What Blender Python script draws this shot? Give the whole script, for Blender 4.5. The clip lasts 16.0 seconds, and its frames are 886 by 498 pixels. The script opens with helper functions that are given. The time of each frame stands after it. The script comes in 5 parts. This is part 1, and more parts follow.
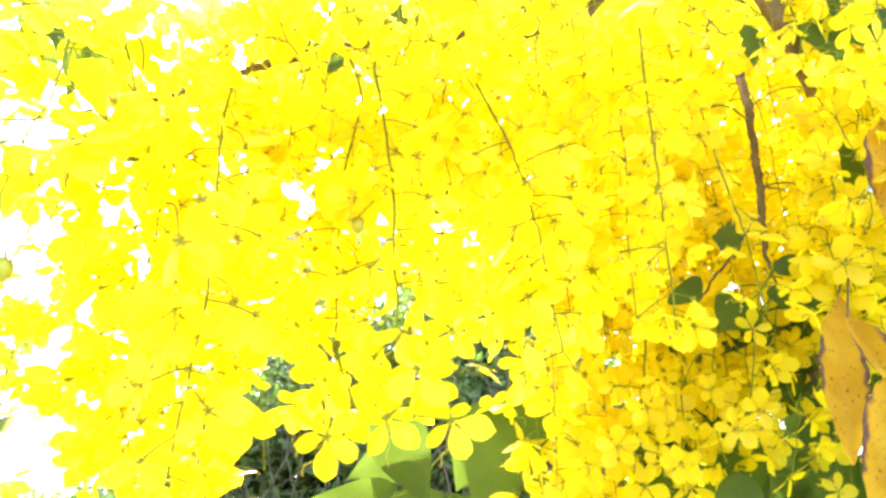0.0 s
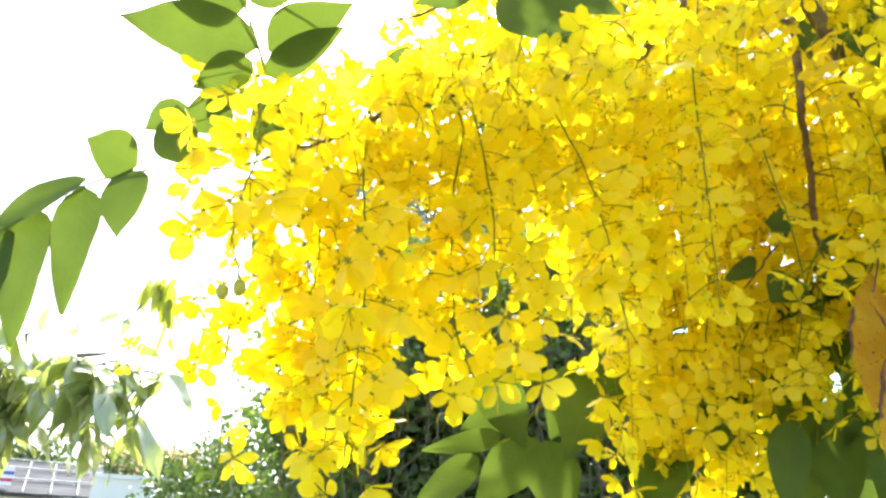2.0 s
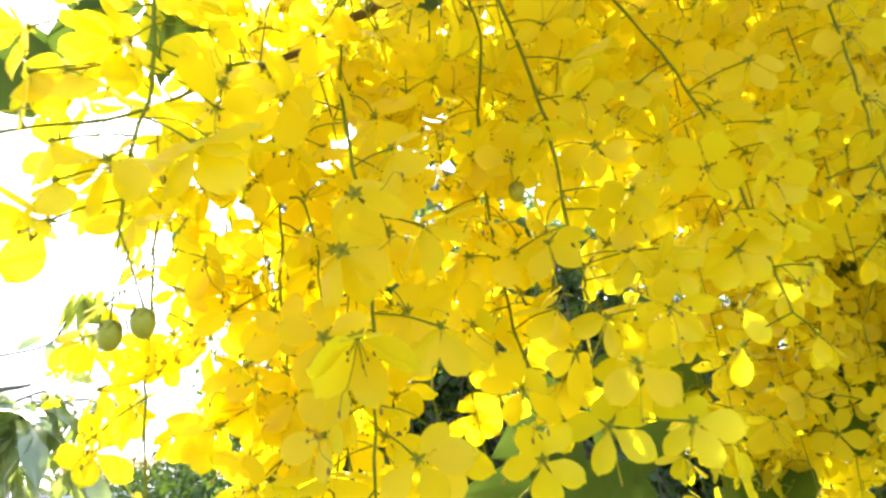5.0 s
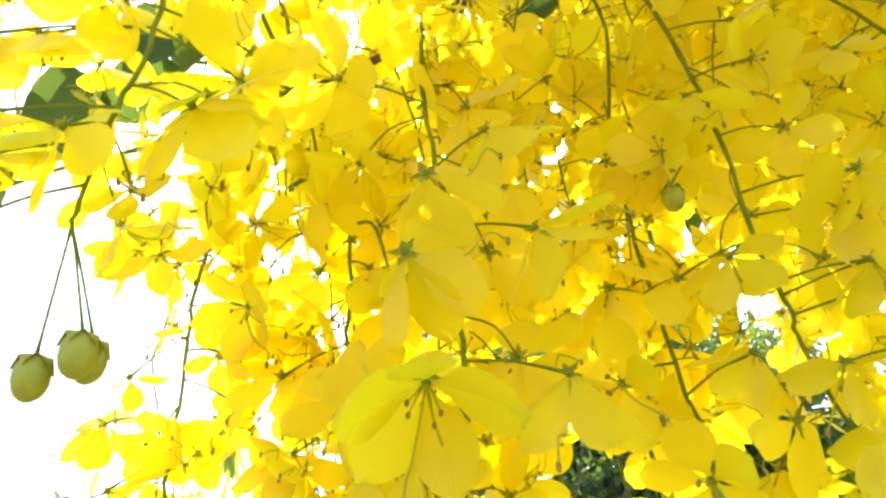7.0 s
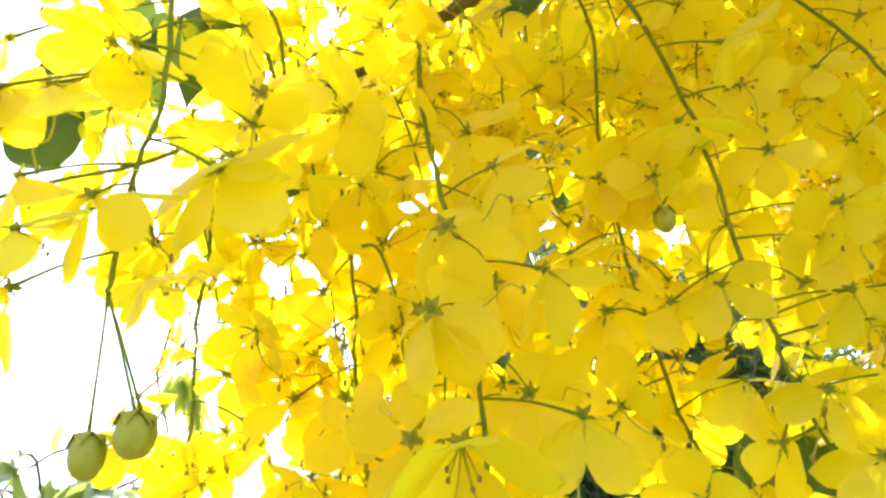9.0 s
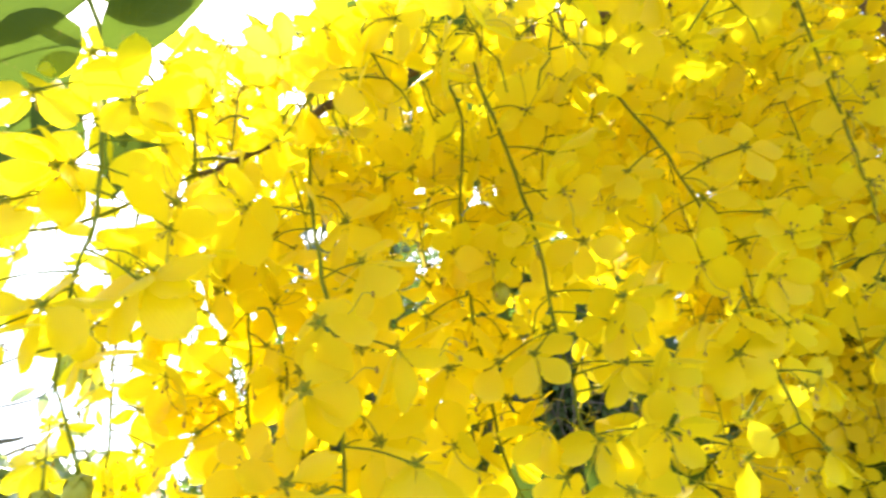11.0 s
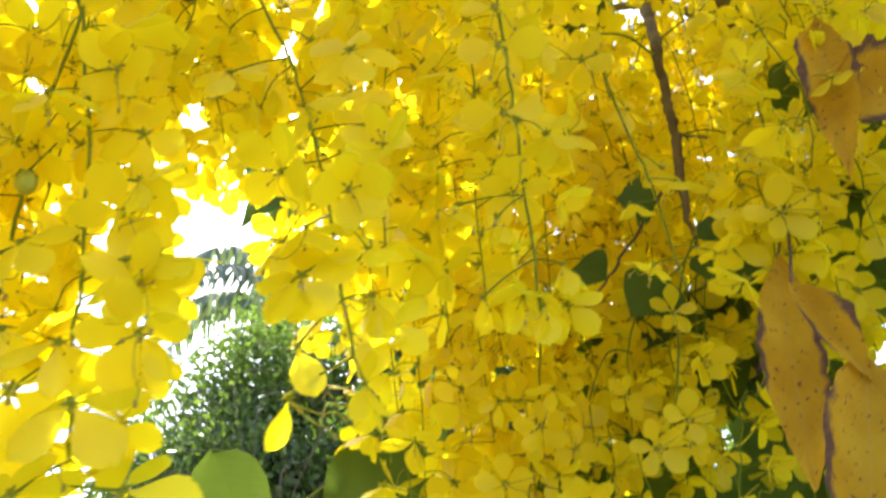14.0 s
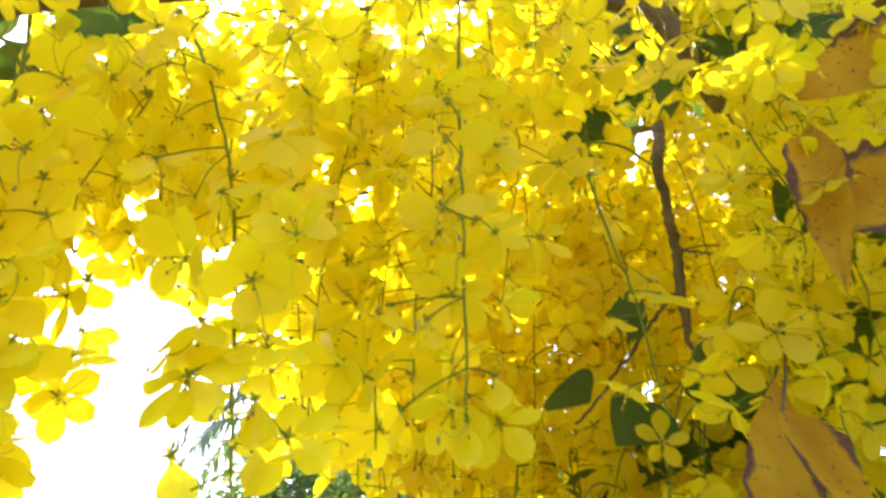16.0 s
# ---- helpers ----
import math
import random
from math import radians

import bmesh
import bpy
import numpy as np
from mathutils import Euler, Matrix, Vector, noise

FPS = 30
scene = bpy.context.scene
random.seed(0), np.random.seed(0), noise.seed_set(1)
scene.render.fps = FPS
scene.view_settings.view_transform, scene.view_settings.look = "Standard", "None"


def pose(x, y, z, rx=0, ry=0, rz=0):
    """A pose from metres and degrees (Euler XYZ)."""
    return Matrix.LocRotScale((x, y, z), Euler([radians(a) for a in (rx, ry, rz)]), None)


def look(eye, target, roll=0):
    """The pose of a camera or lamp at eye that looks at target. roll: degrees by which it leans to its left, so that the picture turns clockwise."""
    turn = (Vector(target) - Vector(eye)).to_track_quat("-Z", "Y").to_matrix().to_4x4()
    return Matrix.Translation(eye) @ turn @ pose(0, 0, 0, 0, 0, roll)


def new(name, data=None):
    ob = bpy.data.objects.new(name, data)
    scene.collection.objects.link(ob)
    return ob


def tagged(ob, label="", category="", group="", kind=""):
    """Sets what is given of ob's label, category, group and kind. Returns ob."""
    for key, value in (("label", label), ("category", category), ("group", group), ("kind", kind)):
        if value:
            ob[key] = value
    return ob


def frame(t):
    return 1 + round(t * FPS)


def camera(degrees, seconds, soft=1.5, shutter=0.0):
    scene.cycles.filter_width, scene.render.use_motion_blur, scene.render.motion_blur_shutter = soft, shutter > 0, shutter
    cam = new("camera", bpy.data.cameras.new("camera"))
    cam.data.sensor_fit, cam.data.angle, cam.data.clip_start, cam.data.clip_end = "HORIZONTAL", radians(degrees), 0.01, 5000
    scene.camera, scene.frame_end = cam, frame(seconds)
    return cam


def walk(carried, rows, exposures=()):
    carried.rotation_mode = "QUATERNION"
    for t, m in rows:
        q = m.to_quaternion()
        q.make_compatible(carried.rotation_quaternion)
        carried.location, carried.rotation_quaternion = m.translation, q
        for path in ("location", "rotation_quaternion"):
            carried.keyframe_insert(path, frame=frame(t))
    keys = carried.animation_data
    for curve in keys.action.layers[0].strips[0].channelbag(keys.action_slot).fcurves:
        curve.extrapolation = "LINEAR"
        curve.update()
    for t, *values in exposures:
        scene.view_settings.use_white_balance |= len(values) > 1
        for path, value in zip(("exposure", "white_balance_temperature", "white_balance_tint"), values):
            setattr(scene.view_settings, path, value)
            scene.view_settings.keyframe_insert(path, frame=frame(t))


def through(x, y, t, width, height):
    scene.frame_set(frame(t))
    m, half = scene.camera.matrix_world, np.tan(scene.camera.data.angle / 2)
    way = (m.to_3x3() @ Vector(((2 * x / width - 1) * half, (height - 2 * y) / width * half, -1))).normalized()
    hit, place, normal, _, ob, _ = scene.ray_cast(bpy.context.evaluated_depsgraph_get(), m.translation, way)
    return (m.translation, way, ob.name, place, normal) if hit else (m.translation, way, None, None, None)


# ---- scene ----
cam = camera(60.9, 16.0, 2.6, 0.4)
PATH = [
    (0, (0.147, 0.072, 1.546), (-0.05, 1.852, 2.436), 0.8),
    (0.5, (0.131, 0.041, 1.53), (-0.071, 1.823, 2.414), -1.5),
    (1, (0.158, -0.016, 1.526), (-0.12, 1.782, 2.357), 1.2),
    (1.5, (0.151, -0.074, 1.519), (-0.211, 1.717, 2.33), 0.6),
    (2, (0.163, -0.087, 1.510), (-0.267, 1.698, 2.301), 1.7),
    (2.5, (0.156, -0.113, 1.526), (-0.268, 1.691, 2.276), -0.2),
    (3, (0.163, -0.102, 1.522), (-0.309, 1.697, 2.258), 0.7),
    (3.2, (0.155, -0.093, 1.528), (-0.34, 1.712, 2.233), 1.1),
    (5.3, (0.044, 0.157, 1.624), (-0.238, 1.997, 2.355), -6.6),
    (5.5, (0.036, 0.171, 1.635), (-0.261, 2.002, 2.383), -7.4),
    (6, (0.029, 0.214, 1.647), (-0.434, 1.982, 2.46), -6.9),
    (6.5, (0.026, 0.23, 1.643), (-0.495, 1.967, 2.488), -4.1),
    (7, (0.038, 0.253, 1.618), (-0.546, 1.846, 2.677), -3.6),
    (7.5, (0.045, 0.231, 1.639), (-0.573, 1.888, 2.573), -3.2),
    (8, (0.024, 0.23, 1.646), (-0.529, 1.931, 2.542), -5.1),
    (8.2, (0.023, 0.236, 1.642), (-0.503, 1.927, 2.573), -5.9),
    (10.3, (0.06, 0.182, 1.648), (-0.426, 1.924, 2.502), -5.6),
    (10.5, (0.065, 0.175, 1.642), (-0.413, 1.905, 2.524), -5.4),
    (11, (0.073, 0.141, 1.656), (-0.223, 1.955, 2.444), -6.8),
    (11.5, (0.082, 0.162, 1.627), (-0.084, 1.962, 2.483), -6.0),
    (12, (0.108, 0.174, 1.629), (0.118, 2.007, 2.43), -5.4),
    (12.5, (0.133, 0.196, 1.617), (0.199, 2.042, 2.384), -3.9),
    (13, (0.164, 0.226, 1.608), (0.238, 2.057, 2.41), -4.3),
    (13.5, (0.188, 0.24, 1.598), (0.143, 2.052, 2.446), -6.1),
    (14, (0.228, 0.256, 1.597), (0.143, 2.021, 2.534), -4.7),
    (14.5, (0.267, 0.275, 1.622), (0.076, 1.908, 2.761), 1.0),
    (15, (0.266, 0.294, 1.628), (-0.046, 1.844, 2.853), 4.1),
    (15.5, (0.264, 0.304, 1.621), (0.021, 1.838, 2.881), 2.2),
    (16, (0.28, 0.297, 1.605), (0.091, 1.874, 2.82), -0.5),
]
EXPOSURES = [(0.0, 3.20), (0.3, 2.95), (0.6, 2.55), (1.0, 2.26), (1.5, 2.14), (2.2, 2.06), (3.2, 1.85), (5.3, 1.92), (8.2, 1.90), (10.3, 1.90), (12.0, 1.94), (13.5, 1.86), (14.5, 1.93), (16.0, 1.92)]
walk(cam, [(t, look(eye, target, roll)) for t, eye, target, roll in PATH], EXPOSURES)

# ---- light ----
SUN_AZ, SUN_EL = -20.0, 52.0
world = bpy.data.worlds.new("sky")
scene.world = world
world.use_nodes = True
wt = world.node_tree
sky = wt.nodes.new("ShaderNodeTexSky")
sky.sky_type, sky.sun_disc = "NISHITA", False
sky.sun_elevation, sky.sun_rotation = radians(SUN_EL), radians(SUN_AZ)
sky.dust_density = 2.6
wt.links.new(sky.outputs["Color"], wt.nodes["Background"].inputs["Color"])
wt.nodes["Background"].inputs["Strength"].default_value = 0.15
sun_data = bpy.data.lights.new("sun", "SUN")
sun_data.energy, sun_data.angle, sun_data.color = 4.8, radians(0.6), (1.0, 0.95, 0.86)
sun = new("sun", sun_data)
SUN_WAY = Vector((math.sin(radians(SUN_AZ)) * math.cos(radians(SUN_EL)), math.cos(radians(SUN_AZ)) * math.cos(radians(SUN_EL)), math.sin(radians(SUN_EL))))
sun.matrix_world = look(SUN_WAY * 30, (0, 0, 0))


# ---- materials ----
def graph(name):
    m = bpy.data.materials.new(name)
    m.use_nodes = True
    t = m.node_tree
    t.nodes.clear()
    out = t.nodes.new("ShaderNodeOutputMaterial")
    return m, t, out


def node(t, kind, **sets):
    n = t.nodes.new(kind)
    for key, value in sets.items():
        n.inputs[key].default_value = value
    return n


def ramp(t, fac, stops):
    r = t.nodes.new("ShaderNodeValToRGB")
    while len(r.color_ramp.elements) < len(stops):
        r.color_ramp.elements.new(0.5)
    for e, (at, col) in zip(r.color_ramp.elements, stops):
        e.position, e.color = at, (*col, 1)
    t.links.new(fac, r.inputs["Fac"])
    return r.outputs["Color"]


def blend(t, fac, a, b, how="MIX"):
    m = t.nodes.new("ShaderNodeMix")
    m.data_type, m.blend_type = "RGBA", how
    for sock, value in ((m.inputs["Factor"], fac), (m.inputs["A"], a), (m.inputs["B"], b)):
        if isinstance(value, (int, float)):
            sock.default_value = value
        elif isinstance(value, tuple):
            sock.default_value = (*value, 1)
        else:
            t.links.new(value, sock)
    return m.outputs["Result"]


def thin_surface(name, colour, glow, through_share, gloss, rough, bump=None, lobe=0.0):
    """A leaf-like sheet: light is reflected and let through, a share (lobe) of it nearly straight on. colour and glow are functions of the node tree."""
    m, t, out = graph(name)
    front, back = colour(t), glow(t)
    d = node(t, "ShaderNodeBsdfDiffuse")
    tr = node(t, "ShaderNodeBsdfTranslucent")
    t.links.new(front, d.inputs["Color"])
    t.links.new(back, tr.inputs["Color"])
    mix = node(t, "ShaderNodeMixShader", Fac=through_share)
    t.links.new(d.outputs[0], mix.inputs[1])
    through = tr
    if lobe:
        ahead = node(t, "ShaderNodeBsdfRefraction", Roughness=0.75, IOR=1.25)
        t.links.new(back, ahead.inputs["Color"])
        through = node(t, "ShaderNodeMixShader", Fac=lobe)
        t.links.new(tr.outputs[0], through.inputs[1])
        t.links.new(ahead.outputs[0], through.inputs[2])
    t.links.new(through.outputs[0], mix.inputs[2])
    g = node(t, "ShaderNodeBsdfAnisotropic", Roughness=rough)
    lw = node(t, "ShaderNodeLayerWeight", Blend=0.5)
    shine = math_node(t, "MULTIPLY_ADD", math_node(t, "POWER", lw.outputs["Facing"], 5.0), 0.35 * gloss, 0.03 * gloss)
    top = t.nodes.new("ShaderNodeMixShader")
    t.links.new(shine, top.inputs["Fac"])
    t.links.new(mix.outputs[0], top.inputs[1])
    t.links.new(g.outputs[0], top.inputs[2])
    if bump:
        b = node(t, "ShaderNodeBump", Strength=bump[1], Distance=0.001)
        t.links.new(bump[0](t), b.inputs["Height"])
        for n in (d, tr, g):
            t.links.new(b.outputs[0], n.inputs["Normal"])
    t.links.new(top.outputs[0], out.inputs["Surface"])
    return m


def uv_part(t, axis):
    u = t.nodes.new("ShaderNodeUVMap")
    s = t.nodes.new("ShaderNodeSeparateXYZ")
    t.links.new(u.outputs[0], s.inputs[0])
    return s.outputs[axis]


def math_node(t, op, a, b=0.0, c=None):
    m = t.nodes.new("ShaderNodeMath")
    m.operation = op
    for sock, value in zip(m.inputs, (a, b, c)):
        if value is None:
            continue
        if isinstance(value, (int, float)):
            sock.default_value = value
        else:
            t.links.new(value, sock)
    return m.outputs[0]


def noise_fac(t, scale, detail=4.0, stretch=None, coords="Object"):
    c = t.nodes.new("ShaderNodeTexCoord")
    n = node(t, "ShaderNodeTexNoise", Scale=scale, Detail=detail)
    if stretch:
        mp = node(t, "ShaderNodeMapping", Scale=stretch)
        t.links.new(c.outputs[coords], mp.inputs[0])
        t.links.new(mp.outputs[0], n.inputs["Vector"])
    else:
        t.links.new(c.outputs[coords], n.inputs["Vector"])
    return n.outputs["Fac"]


def petal_veins(t):
    # fine veins that fan from the claw
    u, v = uv_part(t, 0), uv_part(t, 1)
    wave = math_node(t, "SINE", math_node(t, "MULTIPLY", u, 75.0))
    return math_node(t, "MULTIPLY_ADD", wave, 0.5, noise_fac(t, 120.0, 3.0))


def petal_front(t):
    c = ramp(t, noise_fac(t, 60.0), [(0.3, (0.94, 0.768, 0.017)), (0.7, (0.95, 0.823, 0.031))])
    info = t.nodes.new("ShaderNodeObjectInfo")
    c = blend(t, math_node(t, "MULTIPLY", info.outputs["Random"], 0.5), c, (0.94, 0.705, 0.0125))
    veins = math_node(t, "MULTIPLY", math_node(t, "GREATER_THAN", petal_veins(t), 0.93), 0.05)
    c = blend(t, veins, c, (0.80, 0.55, 0.015))
    claw = ramp(t, uv_part(t, 1), [(0.0, (1, 1, 1)), (0.16, (0, 0, 0))])
    return blend(t, math_node(t, "MULTIPLY", claw, 0.4), c, (0.72, 0.62, 0.06))


def petal_back(t):
    return blend(t, noise_fac(t, 70.0), (0.97, 0.806, 0.0065), (0.97, 0.86, 0.017))


PETAL = thin_surface("yellow_petal", petal_front, petal_back, 0.74, 0.6, 0.36, (petal_veins, 0.06), 0.15)


def leaf_veins(t):
    u, v = uv_part(t, 0), uv_part(t, 1)
    away = math_node(t, "ABSOLUTE", math_node(t, "SUBTRACT", u, 0.5))
    side = math_node(t, "SINE", math_node(t, "MULTIPLY", math_node(t, "SUBTRACT", v, math_node(t, "MULTIPLY", away, 0.45)), 85.0))
    side = math_node(t, "POWER", math_node(t, "MAXIMUM", side, 0.0), 6.0)
    mid = math_node(t, "LESS_THAN", away, 0.016)
    return math_node(t, "MAXIMUM", math_node(t, "MULTIPLY", side, 0.55), mid)


def leaf_colour(dark, light, vein):
    def made(t):
        c = ramp(t, noise_fac(t, 22.0, 5.0), [(0.32, dark), (0.68, light)])
        info = t.nodes.new("ShaderNodeObjectInfo")
        c = blend(t, math_node(t, "MULTIPLY", info.outputs["Random"], 0.45), c, light)
        spots = math_node(t, "GREATER_THAN", noise_fac(t, 160.0, 2.0), 0.70)
        c = blend(t, math_node(t, "MULTIPLY", spots, 0.35), c, (0.16, 0.13, 0.04))
        return blend(t, math_node(t, "MULTIPLY", leaf_veins(t), 0.3), c, vein)
    return made


LEAF = thin_surface("green_leaf", leaf_colour((0.055, 0.088, 0.013), (0.080, 0.122, 0.018), (0.11, 0.16, 0.04)),
                    leaf_colour((0.090, 0.145, 0.016), (0.115, 0.172, 0.022), (0.082, 0.13, 0.015)), 0.42, 0.36, 0.42, (leaf_veins, 0.18))

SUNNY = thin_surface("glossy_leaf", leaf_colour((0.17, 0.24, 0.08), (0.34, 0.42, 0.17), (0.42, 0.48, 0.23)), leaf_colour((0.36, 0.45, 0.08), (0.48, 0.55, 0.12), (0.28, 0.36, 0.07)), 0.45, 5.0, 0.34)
YOUNG = thin_surface("young_leaf", leaf_colour((0.30, 0.34, 0.05), (0.42, 0.44, 0.08), (0.45, 0.47, 0.14)), leaf_colour((0.46, 0.52, 0.03), (0.56, 0.60, 0.05), (0.36, 0.42, 0.04)), 0.6, 0.9, 0.36)


def dead_colour(t):
    c = ramp(t, noise_fac(t, 28.0, 6.0), [(0.28, (0.42, 0.21, 0.013)), (0.5, (0.56, 0.31, 0.02)), (0.75, (0.64, 0.39, 0.032))])
    away = math_node(t, "ABSOLUTE", math_node(t, "SUBTRACT", uv_part(t, 0), 0.5))
    rim = math_node(t, "MULTIPLY_ADD", noise_fac(t, 55.0, 5.0), 0.34, away)
    c = blend(t, ramp(t, rim, [(0.54, (0, 0, 0)), (0.60, (1, 1, 1))]), c, (0.15, 0.08, 0.07))
    spots = math_node(t, "GREATER_THAN", noise_fac(t, 240.0, 2.5), 0.66)
    c = blend(t, math_node(t, "MULTIPLY", spots, 0.75), c, (0.12, 0.055, 0.04))
    return blend(t, math_node(t, "MULTIPLY", leaf_veins(t), 0.25), c, (0.55, 0.33, 0.09))


DEAD = thin_surface("withered_leaf", dead_colour, dead_colour, 0.45, 0.2, 0.6, (leaf_veins, 0.4))


def solid(name, colour, rough, bump_scale=0.0, bump=0.3, metal=0.0, shine=0.5):
    m, t, out = graph(name)
    p = node(t, "ShaderNodeBsdfPrincipled", Roughness=rough, Metallic=metal)
    p.inputs["Specular IOR Level"].default_value = shine
    t.links.new(colour(t), p.inputs["Base Color"])
    if bump_scale:
        b = node(t, "ShaderNodeBump", Strength=bump, Distance=0.002)
        t.links.new(noise_fac(t, bump_scale, 6.0), b.inputs["Height"])
        t.links.new(b.outputs[0], p.inputs["Normal"])
    t.links.new(p.outputs[0], out.inputs["Surface"])
    return m


def two(a, b, scale, detail=5.0, stretch=None):
    return lambda t: ramp(t, noise_fac(t, scale, detail, stretch), [(0.35, a), (0.65, b)])


STEM = solid("green_stem", two((0.14, 0.17, 0.012), (0.24, 0.25, 0.02), 90.0), 0.6, 300.0, 0.2, 0.0, 0.12)
SEPAL = thin_surface("green_sepal", two((0.22, 0.22, 0.02), (0.34, 0.31, 0.03), 200.0), two((0.40, 0.38, 0.02), (0.5, 0.45, 0.03), 200.0), 0.5, 0.3, 0.5)
STAMEN = solid("stamen", two((0.46, 0.40, 0.03), (0.58, 0.50, 0.04), 200.0), 0.5, shine=0.2)
ANTHER = solid("anther", two((0.26, 0.17, 0.03), (0.36, 0.24, 0.04), 300.0), 0.7)
BUD = solid("bud_skin", two((0.32, 0.30, 0.022), (0.46, 0.41, 0.03), 150.0), 0.55, 250.0, 0.15)
BARK = solid("brown_bark", two((0.085, 0.052, 0.024), (0.18, 0.115, 0.055), 45.0, 7.0), 0.85, 140.0, 0.7)
GREY_BARK = solid("grey_bark", two((0.10, 0.085, 0.065), (0.22, 0.19, 0.15), 12.0, 7.0), 0.9, 40.0, 0.9)
VINE = solid("dry_vine", two((0.10, 0.07, 0.045), (0.22, 0.16, 0.11), 8.0), 0.9, 40.0, 0.5)


def cloud_colour(dark, light):
    def made(t):
        g = t.nodes.new("ShaderNodeNewGeometry")
        c = ramp(t, g.outputs["Random Per Island"], [(0.0, dark), (0.55, tuple(0.6 * a + 0.4 * b for a, b in zip(dark, light))), (1.0, light)])
        return blend(t, noise_fac(t, 1.5, 3.0), c, dark)
    return made


WILD = thin_surface("wild_foliage", cloud_colour((0.07, 0.10, 0.035), (0.24, 0.34, 0.09)), cloud_colour((0.12, 0.20, 0.02), (0.28, 0.43, 0.05)), 0.48, 1.0, 0.38)
HEDGE = thin_surface("hedge_foliage", cloud_colour((0.06, 0.105, 0.025), (0.20, 0.28, 0.07)), cloud_colour((0.07, 0.13, 0.012), (0.22, 0.31, 0.035)), 0.35, 1.4, 0.36)
PALM = thin_surface("palm_frond", cloud_colour((0.14, 0.19, 0.12), (0.24, 0.30, 0.19)), cloud_colour((0.16, 0.22, 0.08), (0.24, 0.31, 0.12)), 0.3, 1.2, 0.35)
GROUND = solid("grass_ground", two((0.05, 0.085, 0.025), (0.14, 0.115, 0.065), 0.8, 9.0), 0.95, 20.0, 0.8)
PLASTER = solid("white_plaster", two((0.80, 0.79, 0.77), (0.88, 0.87, 0.85), 1.5, 8.0), 0.85, 30.0, 0.15)
TIN = solid("grey_metal_sheet", two((0.045, 0.048, 0.053), (0.10, 0.104, 0.112), 1.2, 8.0, (1, 6, 1)), 0.9, 8.0, 0.1, 0.0, 0.1)
RIB = solid("pale_metal_strip", two((0.30, 0.31, 0.32), (0.40, 0.41, 0.42), 4.0), 0.8, 0.0, 0.1, 0.0, 0.2)
TILE = solid("orange_roof_tile", two((0.42, 0.15, 0.06), (0.55, 0.23, 0.10), 3.0, 6.0), 0.8, 12.0, 0.4)
RED = solid("red_paint", two((0.55, 0.05, 0.07), (0.62, 0.07, 0.09), 5.0), 0.5)
WHITE = solid("white_paint", two((0.76, 0.76, 0.76), (0.82, 0.82, 0.82), 5.0), 0.5)
BLUE = solid("blue_paint", two((0.06, 0.07, 0.25), (0.09, 0.10, 0.32), 5.0), 0.5)


# ---- mesh helpers ----
def mesh(name, verts, faces, mats, slots=None, uvs=None, smooth=True):
    me = bpy.data.meshes.new(name)
    me.from_pydata([tuple(v) for v in verts], [], faces)
    for m in mats:
        me.materials.append(m)
    if slots is not None:
        me.polygons.foreach_set("material_index", slots)
    if uvs is not None:
        layer = me.uv_layers.new(name="UVMap")
        flat = np.array([uvs[i] for f in faces for i in f], dtype=np.float32)
        layer.data.foreach_set("uv", flat.ravel())
    me.polygons.foreach_set("use_smooth", [smooth] * len(faces))
    me.update()
    return me


def child(name, data, parent, m=None, label=""):
    ob = new(name, data)
    ob.parent = parent
    if m is not None:
        ob.matrix_basis = m
    return tagged(ob, label)


